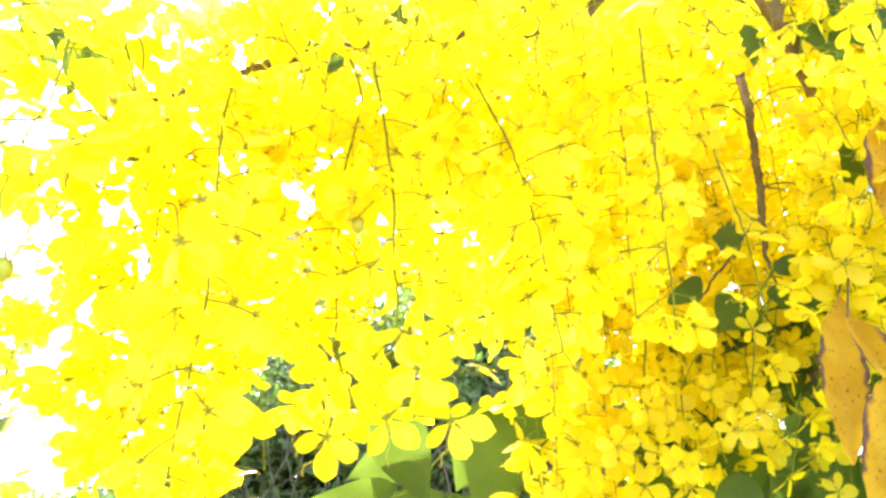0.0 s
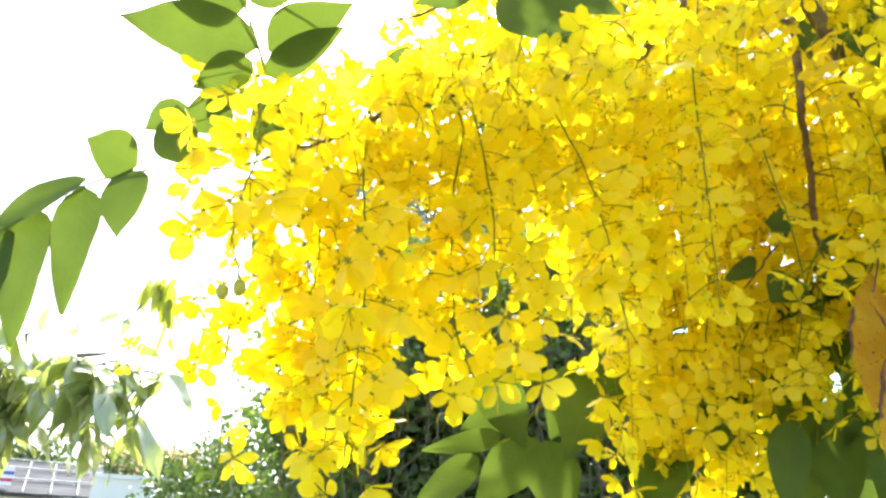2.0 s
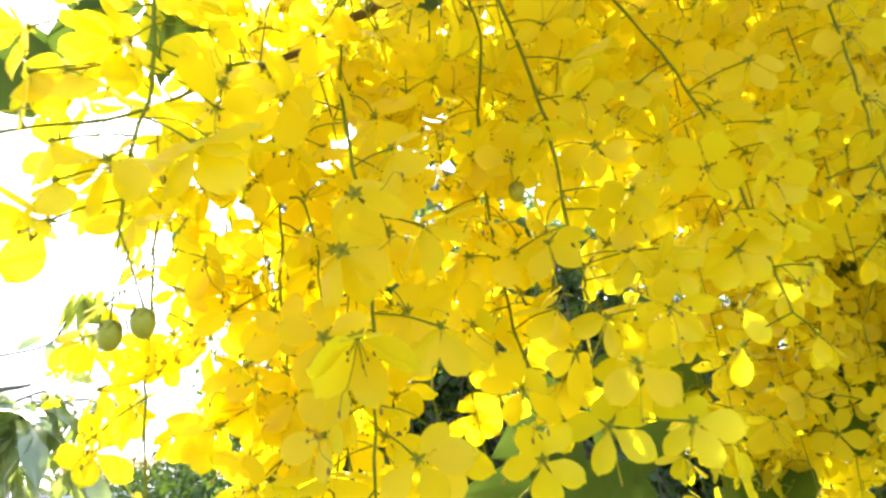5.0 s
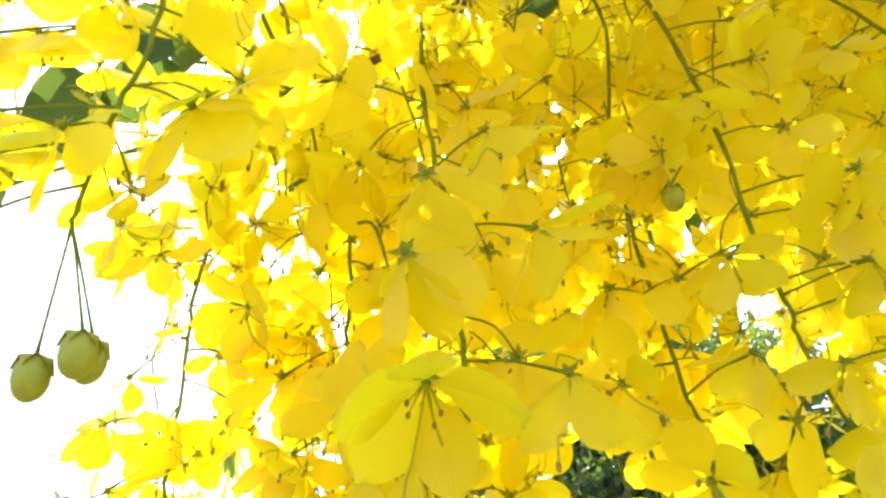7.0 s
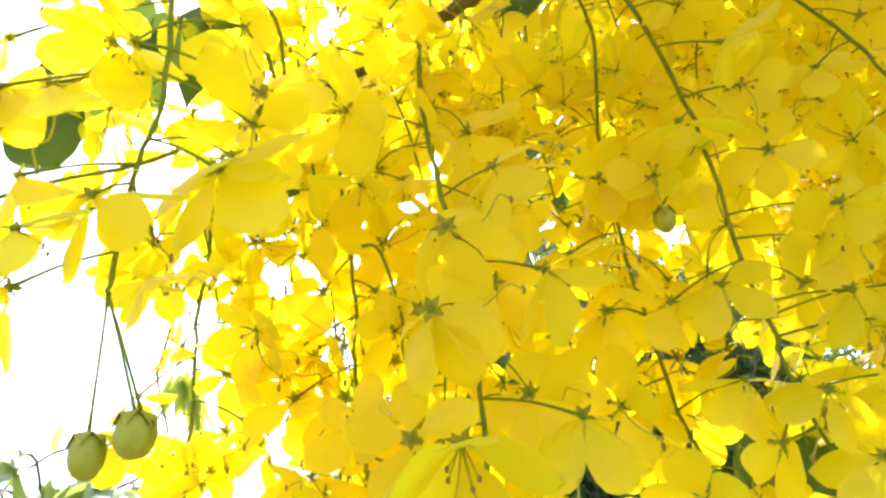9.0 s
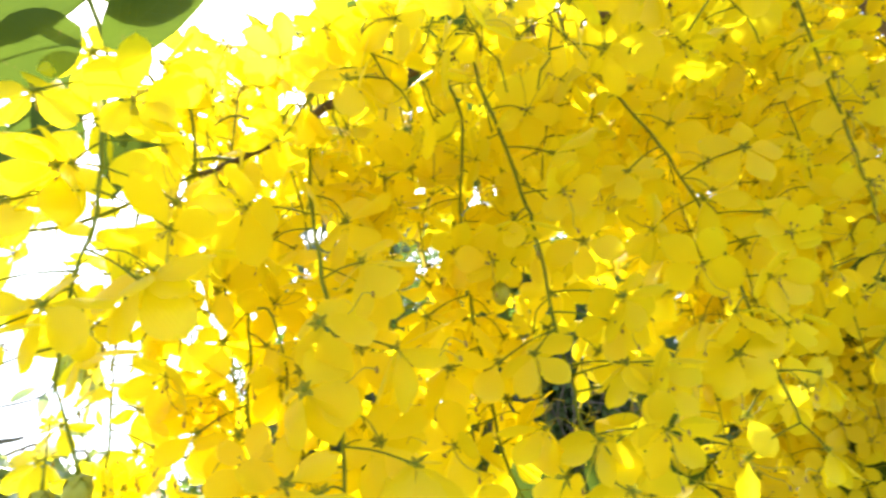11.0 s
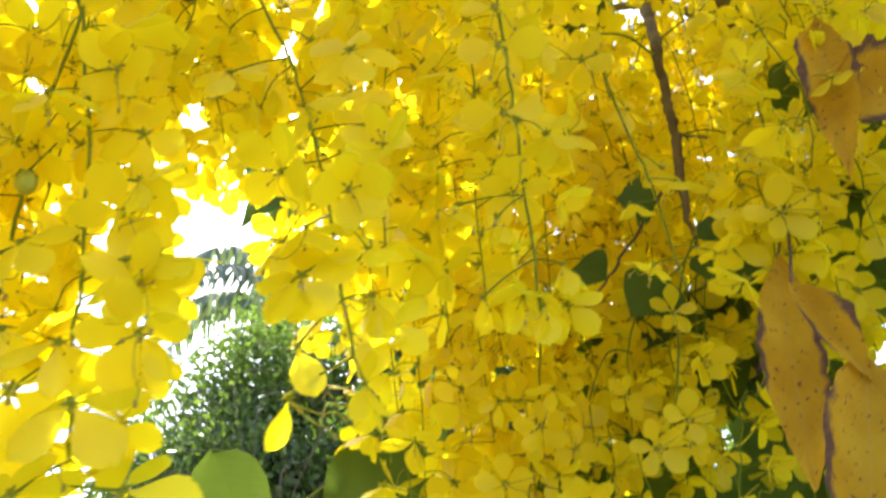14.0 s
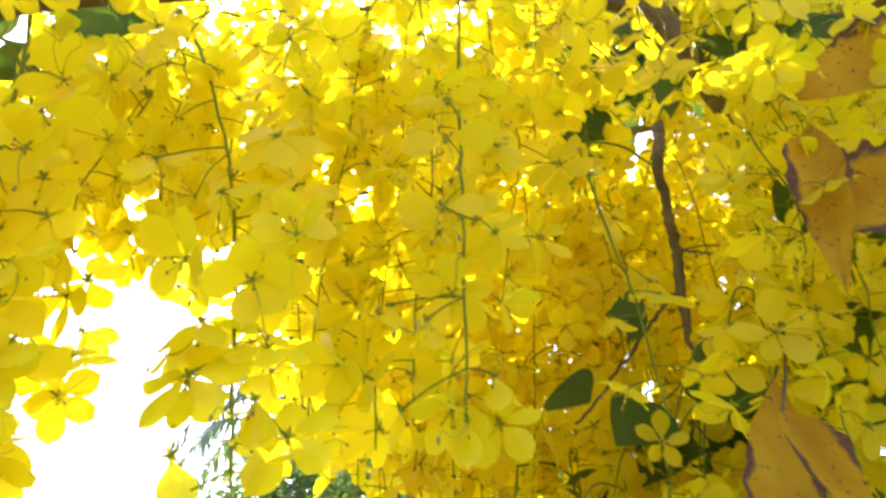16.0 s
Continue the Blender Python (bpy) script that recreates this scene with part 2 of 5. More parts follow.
class Shape:
    """Verts, faces, slots and uvs gathered for one mesh."""

    def __init__(self):
        self.v, self.f, self.s, self.uv = [], [], [], []

    def add(self, verts, faces, slot=0, uvs=None, m=None):
        base = len(self.v)
        self.v += [(m @ Vector(p)) if m is not None else Vector(p) for p in verts]
        self.f += [tuple(base + i for i in f) for f in faces]
        self.s += [slot] * len(faces)
        self.uv += list(uvs) if uvs is not None else [(0.5, 0.5)] * len(verts)

    def tube(self, points, radii, sides=5, slot=0, tip=True):
        points = [Vector(p) for p in points]
        rings, faces = [], []
        side = None
        for i, p in enumerate(points):
            way = (points[min(i + 1, len(points) - 1)] - points[max(i - 1, 0)]).normalized()
            if side is None:
                side = way.orthogonal().normalized()
            side = (side - way * side.dot(way)).normalized()
            up = way.cross(side)
            r = radii[i] if hasattr(radii, "__len__") else radii
            rings += [p + (side * math.cos(a) + up * math.sin(a)) * r for a in [2 * math.pi * k / sides for k in range(sides)]]
        n = len(points)
        for i in range(n - 1):
            for k in range(sides):
                a, b = i * sides + k, i * sides + (k + 1) % sides
                faces.append((a, b, b + sides, a + sides))
        faces.append(tuple(range(sides))[::-1])
        faces.append(tuple((n - 1) * sides + k for k in range(sides)))
        self.add(rings, faces, slot, [(k / sides, i / n) for i in range(n) for k in range(sides)])

    def ball(self, centre, radii, rings=5, sides=7, slot=0, m=None):
        verts, faces = [], []
        for i in range(rings + 1):
            a = math.pi * i / rings
            for k in range(sides):
                b = 2 * math.pi * k / sides
                verts.append(Vector((radii[0] * math.sin(a) * math.cos(b), radii[1] * math.sin(a) * math.sin(b), radii[2] * math.cos(a))))
        for i in range(rings):
            for k in range(sides):
                p, q = i * sides + k, i * sides + (k + 1) % sides
                faces.append((p, p + sides, q + sides, q))
        move = Matrix.Translation(centre) @ (m if m is not None else Matrix())
        self.add(verts, faces, slot, None, move)

    def box(self, lo, hi, slot=0, m=None):
        v = [(x, y, z) for x in (lo[0], hi[0]) for y in (lo[1], hi[1]) for z in (lo[2], hi[2])]
        f = [(0, 1, 3, 2), (4, 6, 7, 5), (0, 4, 5, 1), (2, 3, 7, 6), (0, 2, 6, 4), (1, 5, 7, 3)]
        self.add(v, f, slot, None, m)

    def mesh(self, name, mats, smooth=True):
        return mesh(name, self.v, self.f, mats, self.s, self.uv, smooth)


def bend(points, steps=6):
    """A smooth line through a few points."""
    p = [Vector(q) for q in points]
    if len(p) == 2:
        return [p[0].lerp(p[1], i / steps) for i in range(steps + 1)]
    out = []
    for i in range(len(p) - 1):
        a, b, c, d = p[max(i - 1, 0)], p[i], p[i + 1], p[min(i + 2, len(p) - 1)]
        for k in range(steps):
            t = k / steps
            out.append(0.5 * ((2 * b) + (c - a) * t + (2 * a - 5 * b + 4 * c - d) * t * t + (3 * b - a - 3 * c + d) * t ** 3))
    out.append(p[-1])
    return out


def facing(f, spin=0.0):
    """A turn that brings +Z to the way f."""
    return Vector(f).to_track_quat("Z", "Y").to_matrix().to_4x4() @ Matrix.Rotation(spin, 4, "Z")


# ---- the flower ----
def petal_shape(rng, length, width, cup, ruffle):
    """An obovate petal from its claw at the origin along +X, facing +Z."""
    rows = (0.0, 0.10, 0.22, 0.38, 0.56, 0.73, 0.87, 0.96, 1.0)
    wide = (0.10, 0.17, 0.45, 0.80, 0.98, 0.97, 0.76, 0.46, 0.16)
    verts, faces, uvs = [], [], []
    skew, wave = rng.uniform(-0.1, 0.1), rng.uniform(0, 6)
    for s, w in zip(rows, wide):
        for k in range(5):
            u = k / 2 - 1
            y = u * w * width / 2 * (1 + 0.05 * math.sin(9 * s + wave))
            x = length * (s - 0.045 * u * u * s) + skew * y
            z = cup * length * (0.55 * s * s + 0.55 * u * u * w * 0.5) + ruffle * length * (abs(u) ** 2) * math.sin(7 * s + 2.2 * u + wave) * s
            z -= 0.10 * length * max(0.0, s - 0.72) ** 2 * 9 * (1 if ruffle > 0.03 else -0.2)
            verts.append((x, y, z))
            uvs.append((0.5 + 0.5 * u * w, s))
    for j in range(len(rows) - 1):
        for k in range(4):
            a = j * 5 + k
            faces.append((a, a + 1, a + 6, a + 5))
    return verts, faces, uvs


rng = random.Random(4)
PETALS = [petal_shape(rng, long, long * rng.uniform(0.54, 0.71), rng.uniform(0.04, 0.30), rng.uniform(0.0, 0.04)) for long in [rng.uniform(0.026, 0.031) for _ in range(14)]]
PETAL_MESHES = []
for pv, pf, pu in PETALS:
    PETAL_MESHES.append(mesh("petal", pv, pf, [PETAL], None, pu))


def flower_plan(rng, openness):
    """One flower at the end of its stalk, which leaves the origin along +X: the stalk with calyx and stamens, and the petals' poses."""
    sh = Shape()
    reach, drop = rng.uniform(0.024, 0.038), rng.uniform(-0.004, 0.016)
    end = Vector((reach, rng.uniform(-0.006, 0.006), -drop))
    mid = Vector((reach * 0.55, end.y * 0.2, 0.002 - drop * 0.25))
    sh.tube(bend([(0, 0, 0), mid, end], 3), [0.0006, 0.0005, 0.00045, 0.00042, 0.00045, 0.0005, 0.0008], 4, 0)
    face = Vector((rng.uniform(0.0, 0.7), rng.choice((-1, 1)) * rng.uniform(0.25, 1.0), rng.uniform(-0.8, 0.2))).normalized()
    turn = Matrix.Translation(end) @ facing(face, rng.uniform(0, 6.28))
    for k in range(5):
        a = Matrix.Rotation(2 * math.pi * (k + 0.5) / 5, 4, "Z") @ Matrix.Rotation(radians(rng.uniform(5, 60)), 4, "Y")
        sh.add([(0, 0, 0), (0.0024, 0.0016, 0.0003), (0.006, 0, 0.0009), (0.0024, -0.0016, 0.0003)], [(0, 1, 2, 3)], 3, None, turn @ a)
    sh.ball(end, (0.0013, 0.0013, 0.0013), 4, 5, 0)
    for k in range(rng.choice((0, 1, 2, 2))):
        swing = rng.uniform(-0.5, 0.5) + (k - 0.5) * 0.7
        pts = [Vector((0.0, 0, 0.001)), Vector((0.006, 0, 0.009)), Vector((0.015, 0, 0.013)), Vector((0.023, 0, 0.010)), Vector((0.027, 0, 0.018))]
        m = turn @ Matrix.Rotation(swing, 4, "Z")
        pts = [m @ p for p in bend(pts, 2)]
        sh.tube(pts, 0.0003, 3, 1)
        sh.ball(pts[-1], (0.0006, 0.0006, 0.0014), 3, 4, 2)
    for k in range(3):
        m = turn @ Matrix.Rotation(rng.uniform(0, 6.28), 4, "Z")
        pts = [m @ Vector(p) for p in ((0, 0, 0), (0.002, 0, 0.005), (0.004, 0, 0.009 + rng.uniform(0, 0.003)))]
        sh.tube(pts, 0.0003, 3, 1)
        sh.ball(pts[-1], (0.0007, 0.0006, 0.001), 3, 4, 2)
    poses = []
    for k in range(5):
        a = 2 * math.pi * k / 5 + rng.uniform(-0.2, 0.2)
        lift = radians(openness + rng.uniform(-14, 16))
        poses.append((rng.randrange(len(PETALS)), turn @ Matrix.Rotation(a, 4, "Z") @ Matrix.Rotation(-lift, 4, "Y") @ Matrix.Rotation(radians(rng.uniform(-16, 16)), 4, "X")
                      @ Matrix.Translation((0.0015, 0, 0)) @ Matrix.Scale(rng.uniform(0.9, 1.08), 4)))
    return sh, poses


rng = random.Random(11)
PLANS = [flower_plan(rng, rng.choice((4, 14, 26, 42))) for _ in range(18)]
CORES = [sh.mesh("flower", [STEM, STAMEN, ANTHER, SEPAL]) for sh, _ in PLANS]
WHOLE = []
for sh, poses in PLANS:
    whole = Shape()
    whole.v, whole.f, whole.s, whole.uv = list(sh.v), list(sh.f), list(sh.s), list(sh.uv)
    for which, m in poses:
        whole.add(*PETALS[which][:2], 4, PETALS[which][2], m)
    WHOLE.append(whole.mesh("flower", [STEM, STAMEN, ANTHER, SEPAL, PETAL]))


# ---- the tree's boughs ----
BOUGHS = {
    "front": ([(-0.111, 0.470, 1.869), (-0.078, 0.485, 1.886), (-0.047, 0.490, 1.906), (-0.003, 0.495, 1.922), (0.067, 0.495, 1.933), (0.131, 0.500, 1.935), (0.159, 0.505, 1.941), (0.201, 0.515, 1.960), (0.232, 0.540, 2.016), (0.33, 0.62, 2.19), (0.44, 0.76, 2.36), (0.52, 0.86, 2.42)],
              [0.0012, 0.0020, 0.0030, 0.0034, 0.0038, 0.0040, 0.0046, 0.0046, 0.0050, 0.007, 0.010, 0.014]),
    "high": ([(-0.05, 0.58, 2.10), (0.0, 0.585, 2.12), (0.07, 0.60, 2.16), (0.15, 0.62, 2.20), (0.30, 0.72, 2.30), (0.46, 0.86, 2.40)], [0.0014, 0.002, 0.004, 0.006, 0.009, 0.014]),
    "back": ([(0.08, 0.80, 2.34), (0.20, 0.82, 2.38), (0.32, 0.85, 2.40), (0.45, 0.90, 2.44), (0.55, 0.95, 2.48)], [0.002, 0.004, 0.006, 0.009, 0.012]),
    "steep": ([(0.452, 0.72, 2.01), (0.431, 0.70, 2.08), (0.402, 0.70, 2.20), (0.43, 0.78, 2.33), (0.54, 0.92, 2.45)], [0.004, 0.0085, 0.0105, 0.012, 0.016]),
    "twig": ([(0.415, 0.812, 1.850), (0.407, 0.810, 1.872), (0.405, 0.810, 1.894), (0.407, 0.810, 1.921), (0.406, 0.805, 1.939), (0.410, 0.800, 1.971), (0.407, 0.795, 1.996), (0.408, 0.790, 2.027), (0.408, 0.785, 2.060), (0.434, 0.86, 2.155), (0.458, 0.93, 2.254), (0.485, 1.0, 2.371)],
             [0.0008, 0.0014, 0.0024, 0.0038, 0.0042, 0.0042, 0.0044, 0.0044, 0.0050, 0.006, 0.007, 0.009]),
    "side": ([(0.313, 0.790, 1.824), (0.338, 0.800, 1.856), (0.355, 0.800, 1.877), (0.379, 0.805, 1.909), (0.397, 0.805, 1.930), (0.405, 0.805, 1.934)], [0.0009, 0.0012, 0.0014, 0.0016, 0.0018, 0.0020]),
    "spur": ([(0.433, 0.795, 1.962), (0.422, 0.798, 1.968), (0.410, 0.800, 1.971)], [0.0008, 0.0011, 0.0014]),
    "thin": ([(0.380, 0.72, 2.098), (0.366, 0.72, 2.128), (0.352, 0.72, 2.156), (0.334, 0.74, 2.216), (0.314, 0.76, 2.290), (0.291, 0.80, 2.421)], [0.0007, 0.0009, 0.0011, 0.0013, 0.0016, 0.0022]),
    "right": ([(0.62, 0.60, 2.06), (0.56, 0.68, 2.10), (0.52, 0.78, 2.20), (0.52, 0.88, 2.38)], [0.003, 0.005, 0.007, 0.012]),
    "far": ([(-0.02, 1.12, 2.34), (0.15, 1.15, 2.40), (0.35, 1.18, 2.46), (0.60, 1.20, 2.50), (0.85, 1.3, 2.3)], [0.002, 0.004, 0.006, 0.008, 0.014]),
    "low": ([(0.30, 0.86, 1.72), (0.40, 0.90, 1.76), (0.52, 0.95, 1.84), (0.66, 1.02, 2.02), (0.80, 1.1, 2.2)], [0.002, 0.003, 0.005, 0.009, 0.014]),
}
tree = tagged(new("flowering_tree"), "brown-barked tree whose boughs carry hanging yellow flowers", "tree")
tree.location = (1.35, 1.75, 0)
LINES = []
for pts, radii in BOUGHS.values():
    line = bend(pts, 6)
    widths = np.interp(np.linspace(0, len(radii) - 1, len(line)), range(len(radii)), radii)
    jit = random.Random(len(line))
    line = [p + Vector((jit.uniform(-1, 1), jit.uniform(-1, 1), jit.uniform(-1, 1))) * 0.0012 for p in line]
    sh = Shape()
    sh.tube([p - tree.location for p in line], [w * jit.uniform(0.9, 1.12) for w in widths], 8)
    child("branch", sh.mesh("branch", [BARK]), tree)
    LINES.append(line)
sh = Shape()
sh.tube(bend([(0, 0, -0.05), (-0.05, -0.03, 0.8), (-0.12, -0.1, 1.5), (-0.5, -0.5, 2.15), (-0.83, -0.85, 2.42)], 6), list(np.linspace(0.13, 0.018, 25)), 12)
child("trunk", sh.mesh("trunk", [BARK]), tree)
ALL = [p for line in LINES[:5] + LINES[8:10] for p in line]


# ---- racemes ----
def raceme(x, y, z, length, dx=0.0, dy=0.0, bow=0.0, fine=True, gap=0.0115, bare=0.02, size=0.8, seed=0, label=""):
    """A hanging flower spike with its top at x, y, z; dx, dy: how far its foot stands off from under its top."""
    r = random.Random(seed * 77 + 5)
    top = Vector((x, y, z))
    root = new("flower_raceme")
    root.location = top
    tagged(root, label or "hanging raceme of translucent bright yellow flowers on a thin green stalk", "flower cluster", "racemes of the flowering tree")
    hold = min(ALL, key=lambda p: (p - top).length + max(0.0, top.z - p.z + 0.01) * 4)
    if (hold - top).length > 0.10:
        hold = top + (hold - top).normalized() * 0.05
    bow = bow or r.uniform(-0.014, 0.014)
    sway = r.uniform(-0.008, 0.008)
    line = [Vector((dx * s + bow * math.sin(math.pi * s) + sway * math.sin(5 * s), dy * s + sway * math.sin(4 * s + 1), -length * s)) + Vector((r.uniform(-1, 1), r.uniform(-1, 1), 0)) * 0.0015 for s in np.linspace(0, 1, 9)]
    arch = bend([hold - top, (hold - top) * 0.5 + Vector((0, 0, 0.018)), Vector((0, 0, 0.0)), line[2]], 4)[:-4]
    path = arch[:-1] + line if len(arch) > 1 else line
    thick = list(np.linspace(0.0010, 0.0005, len(path)) * (1.0 if fine else 0.8))
    sh = Shape()
    sh.tube(path, thick, 5)
    child("stem", sh.mesh("stem", [STEM]), root)
    n = int((length - bare) / gap)
    turn = r.uniform(0, 6.28)
    for i in range(n):
        s = (bare + gap * (i + r.uniform(-0.25, 0.25))) / length
        k = min(max(s, 0.0), 0.999) * 8
        at = line[int(k)].lerp(line[int(k) + 1], k - int(k))
        turn += 2.4 + r.uniform(-0.35, 0.35)
        # the stalks spread along the bough more than across it, so that the flowers turn to the light
        swing = turn - 0.22 * math.sin(2 * turn)
        m = Matrix.Translation(at) @ Matrix.Rotation(swing, 4, "Z") @ Matrix.Rotation(radians(r.uniform(-18, 14)), 4, "Y") @ Matrix.Scale(size * r.uniform(0.88, 1.1), 4)
        w = r.randrange(len(PLANS))
        if not fine:
            child("flower", WHOLE[w], root, m)
            continue
        flower = child("flower", CORES[w], root, m)
        for which, pm in PLANS[w][1]:
            if r.random() < 0.03:
                continue
            child("petal", PETAL_MESHES[which], flower, pm)
    return root


def bloom(root, stem, at, size=0.9, face=None, spin=None, lift=None, pair=None, seed=0):
    """One flower at its own place: the stalk from the nearest point of the stem, calyx, stamens and five petals, or a pair that is left of them."""
    r = random.Random(seed)
    at = Vector(at)
    near = min(stem, key=lambda p: (p + Vector((0, 0, -0.012)) - at).length)
    out = at - near
    if face is None:
        flat = Vector((out.x, out.y, 0)).normalized()
        face = flat * 0.35 + Vector((r.uniform(-0.5, 0.5), r.choice((0.75, 0.75, 0.75, -0.6)) + r.uniform(-0.35, 0.35), r.uniform(-0.9, 0.05)))
    z = Vector(face).normalized()
    y = (Vector((0, 0, 1)) - z * z.z).normalized()
    turn = Matrix((y.cross(z), y, z)).transposed().to_4x4()
    spin = r.uniform(0, 72) if spin is None else spin
    lift = r.choice((6, 14, 22, 34)) if lift is None else lift
    sh = Shape()
    arch = Vector((0, 0, 0.05 * out.length))
    sh.tube(bend([-out, -out * 0.5 + arch, Vector((0, 0, 0))], 4), [0.0006, 0.0005, 0.0005, 0.00045, 0.00042, 0.00045, 0.0005, 0.0006, 0.0009], 5, 0)
    for k in range(5):
        a = turn @ Matrix.Rotation(radians(spin + 36 + 72 * k), 4, "Z") @ Matrix.Rotation(radians(r.uniform(5, 50)), 4, "Y") @ Matrix.Scale(size, 4)
        sh.add([(0, 0, 0), (0.0022, 0.0015, 0.0003), (0.0050, 0, 0.0009), (0.0022, -0.0015, 0.0003)], [(0, 1, 2, 3)], 3, None, a)
    sh.ball((0, 0, 0), (0.0014, 0.0014, 0.0014), 4, 6, 0)
    for k in range(r.choice((0, 1, 1, 2))):
        m = turn @ Matrix.Rotation(radians(spin - 90) + (k - 0.5) * 0.6 + r.uniform(-0.15, 0.15), 4, "Z") @ Matrix.Scale(size, 4)
        pts = [m @ p for p in bend([Vector((0.0, 0, 0.001)), Vector((0.006, 0, 0.009)), Vector((0.015, 0, 0.013)), Vector((0.023, 0, 0.010)), Vector((0.027, 0, 0.017))], 3)]
        sh.tube(pts, 0.00034, 4, 1)
        sh.ball(pts[-1], (0.0008, 0.0008, 0.0017), 4, 5, 2)
    for k in range(4):
        m = turn @ Matrix.Rotation(r.uniform(0, 6.28), 4, "Z") @ Matrix.Scale(size, 4)
        pts = [m @ Vector(p) for p in ((0, 0, 0), (0.002, 0, 0.005), (0.004, 0, 0.009 + r.uniform(0, 0.003)))]
        sh.tube(pts, 0.0003, 3, 1)
        sh.ball(pts[-1], (0.0007, 0.0006, 0.001), 3, 4, 2)
    flower = child("flower", sh.mesh("flower", [STEM, STAMEN, ANTHER, SEPAL]), root, Matrix.Translation(at - root.location))
    for k in pair or range(5):
        tilt = turn @ Matrix.Rotation(radians(spin + (90 if pair else 72) * k + r.uniform(-9, 9)), 4, "Z") @ Matrix.Rotation(-radians(lift + r.uniform(-12, 14)), 4, "Y") @ Matrix.Rotation(radians(r.uniform(-18, 18)), 4, "X")
        child("petal", r.choice(PETAL_MESHES), flower, tilt @ Matrix.Translation((0.0015, 0, 0)) @ Matrix.Scale(size * r.uniform(0.92, 1.06), 4))


def placed_raceme(stem, blooms, label, seed, size=0.9, gap=0.02, bare=0.02, buds=(), hold=None):
    """A raceme whose stem and foremost flowers have known places; further flowers fill its far side."""
    r = random.Random(seed)
    root = tagged(new("flower_raceme"), label, "flower cluster", "racemes of the flowering tree")
    root.location = stem[0]
    line = bend(stem, 5)
    top = line[0]
    hold = Vector(hold) if hold else min(ALL, key=lambda p: (p - top).length + max(0.0, top.z - p.z + 0.01) * 4)
    lead = bend([hold, hold.lerp(top, 0.5) + Vector((0, 0, 0.012)), top], 4)[:-1] if (hold - top).length < 0.12 else []
    path = [p - top for p in lead + line]
    knots = [p + Vector((r.uniform(-1, 1), r.uniform(-1, 1), 0)) * 0.0007 for p in path]
    sh = Shape()
    sh.tube(knots, [w * r.uniform(0.9, 1.15) for w in np.linspace(0.0011, 0.0007, len(knots))], 6)
    child("stem", sh.mesh("stem", [STEM]), root)
    for i, row in enumerate(blooms):
        at, more = (row[:3], dict(zip(("size", "face", "spin", "lift", "pair"), row[3:])))
        bloom(root, line, at, seed=seed * 50 + i, **({"size": size * r.uniform(0.93, 1.07)} | more))
    for at in buds:
        near = min(line, key=lambda p: (p - Vector(at) - Vector((0, 0, 0.03))).length)
        sh = Shape()
        foot = near - Vector(at)
        sh.tube(bend([foot, foot * 0.6 + Vector((0, 0, 0.003)), (0, 0, 0.006)], 4), [0.0006, 0.0005, 0.00042, 0.0004, 0.0004, 0.0004, 0.0004, 0.00045, 0.0006], 5, 0)
        sh.ball((0, 0, 0), (0.0046, 0.0043, 0.0060), 9, 12, 1)
        for k in range(5):
            sh.add([(0, 0, 0.0062), (0.0032, 0.0022, 0.0050), (0.0054, 0, 0.001), (0.0032, -0.0022, 0.0050)], [(0, 1, 2, 3)], 1, None, Matrix.Rotation(2 * math.pi * k / 5, 4, "Z"))
        child("bud", sh.mesh("bud", [STEM, BUD]), root, Matrix.Translation(Vector(at) - top))
    walked, due, turn = 0.0, bare, r.uniform(0, 6.28)
    for a, b in zip(line, line[1:]):
        step = (b - a).length
        while due < walked + step:
            turn += 2.4 + r.uniform(-0.4, 0.4)
            away = math.pi / 2 + 1.5 * math.sin(turn)
            m = Matrix.Translation(a.lerp(b, (due - walked) / step) - top) @ Matrix.Rotation(away, 4, "Z") @ Matrix.Rotation(radians(r.uniform(-14, 20)), 4, "Y") @ Matrix.Scale(0.92 * size * r.uniform(0.9, 1.08), 4)
            w = r.randrange(len(PLANS))
            flower = child("flower", CORES[w], root, m)
            for which, pm in PLANS[w][1]:
                child("petal", PETAL_MESHES[which], flower, pm)
            due += gap * r.uniform(0.75, 1.25)
        walked += step
    return root


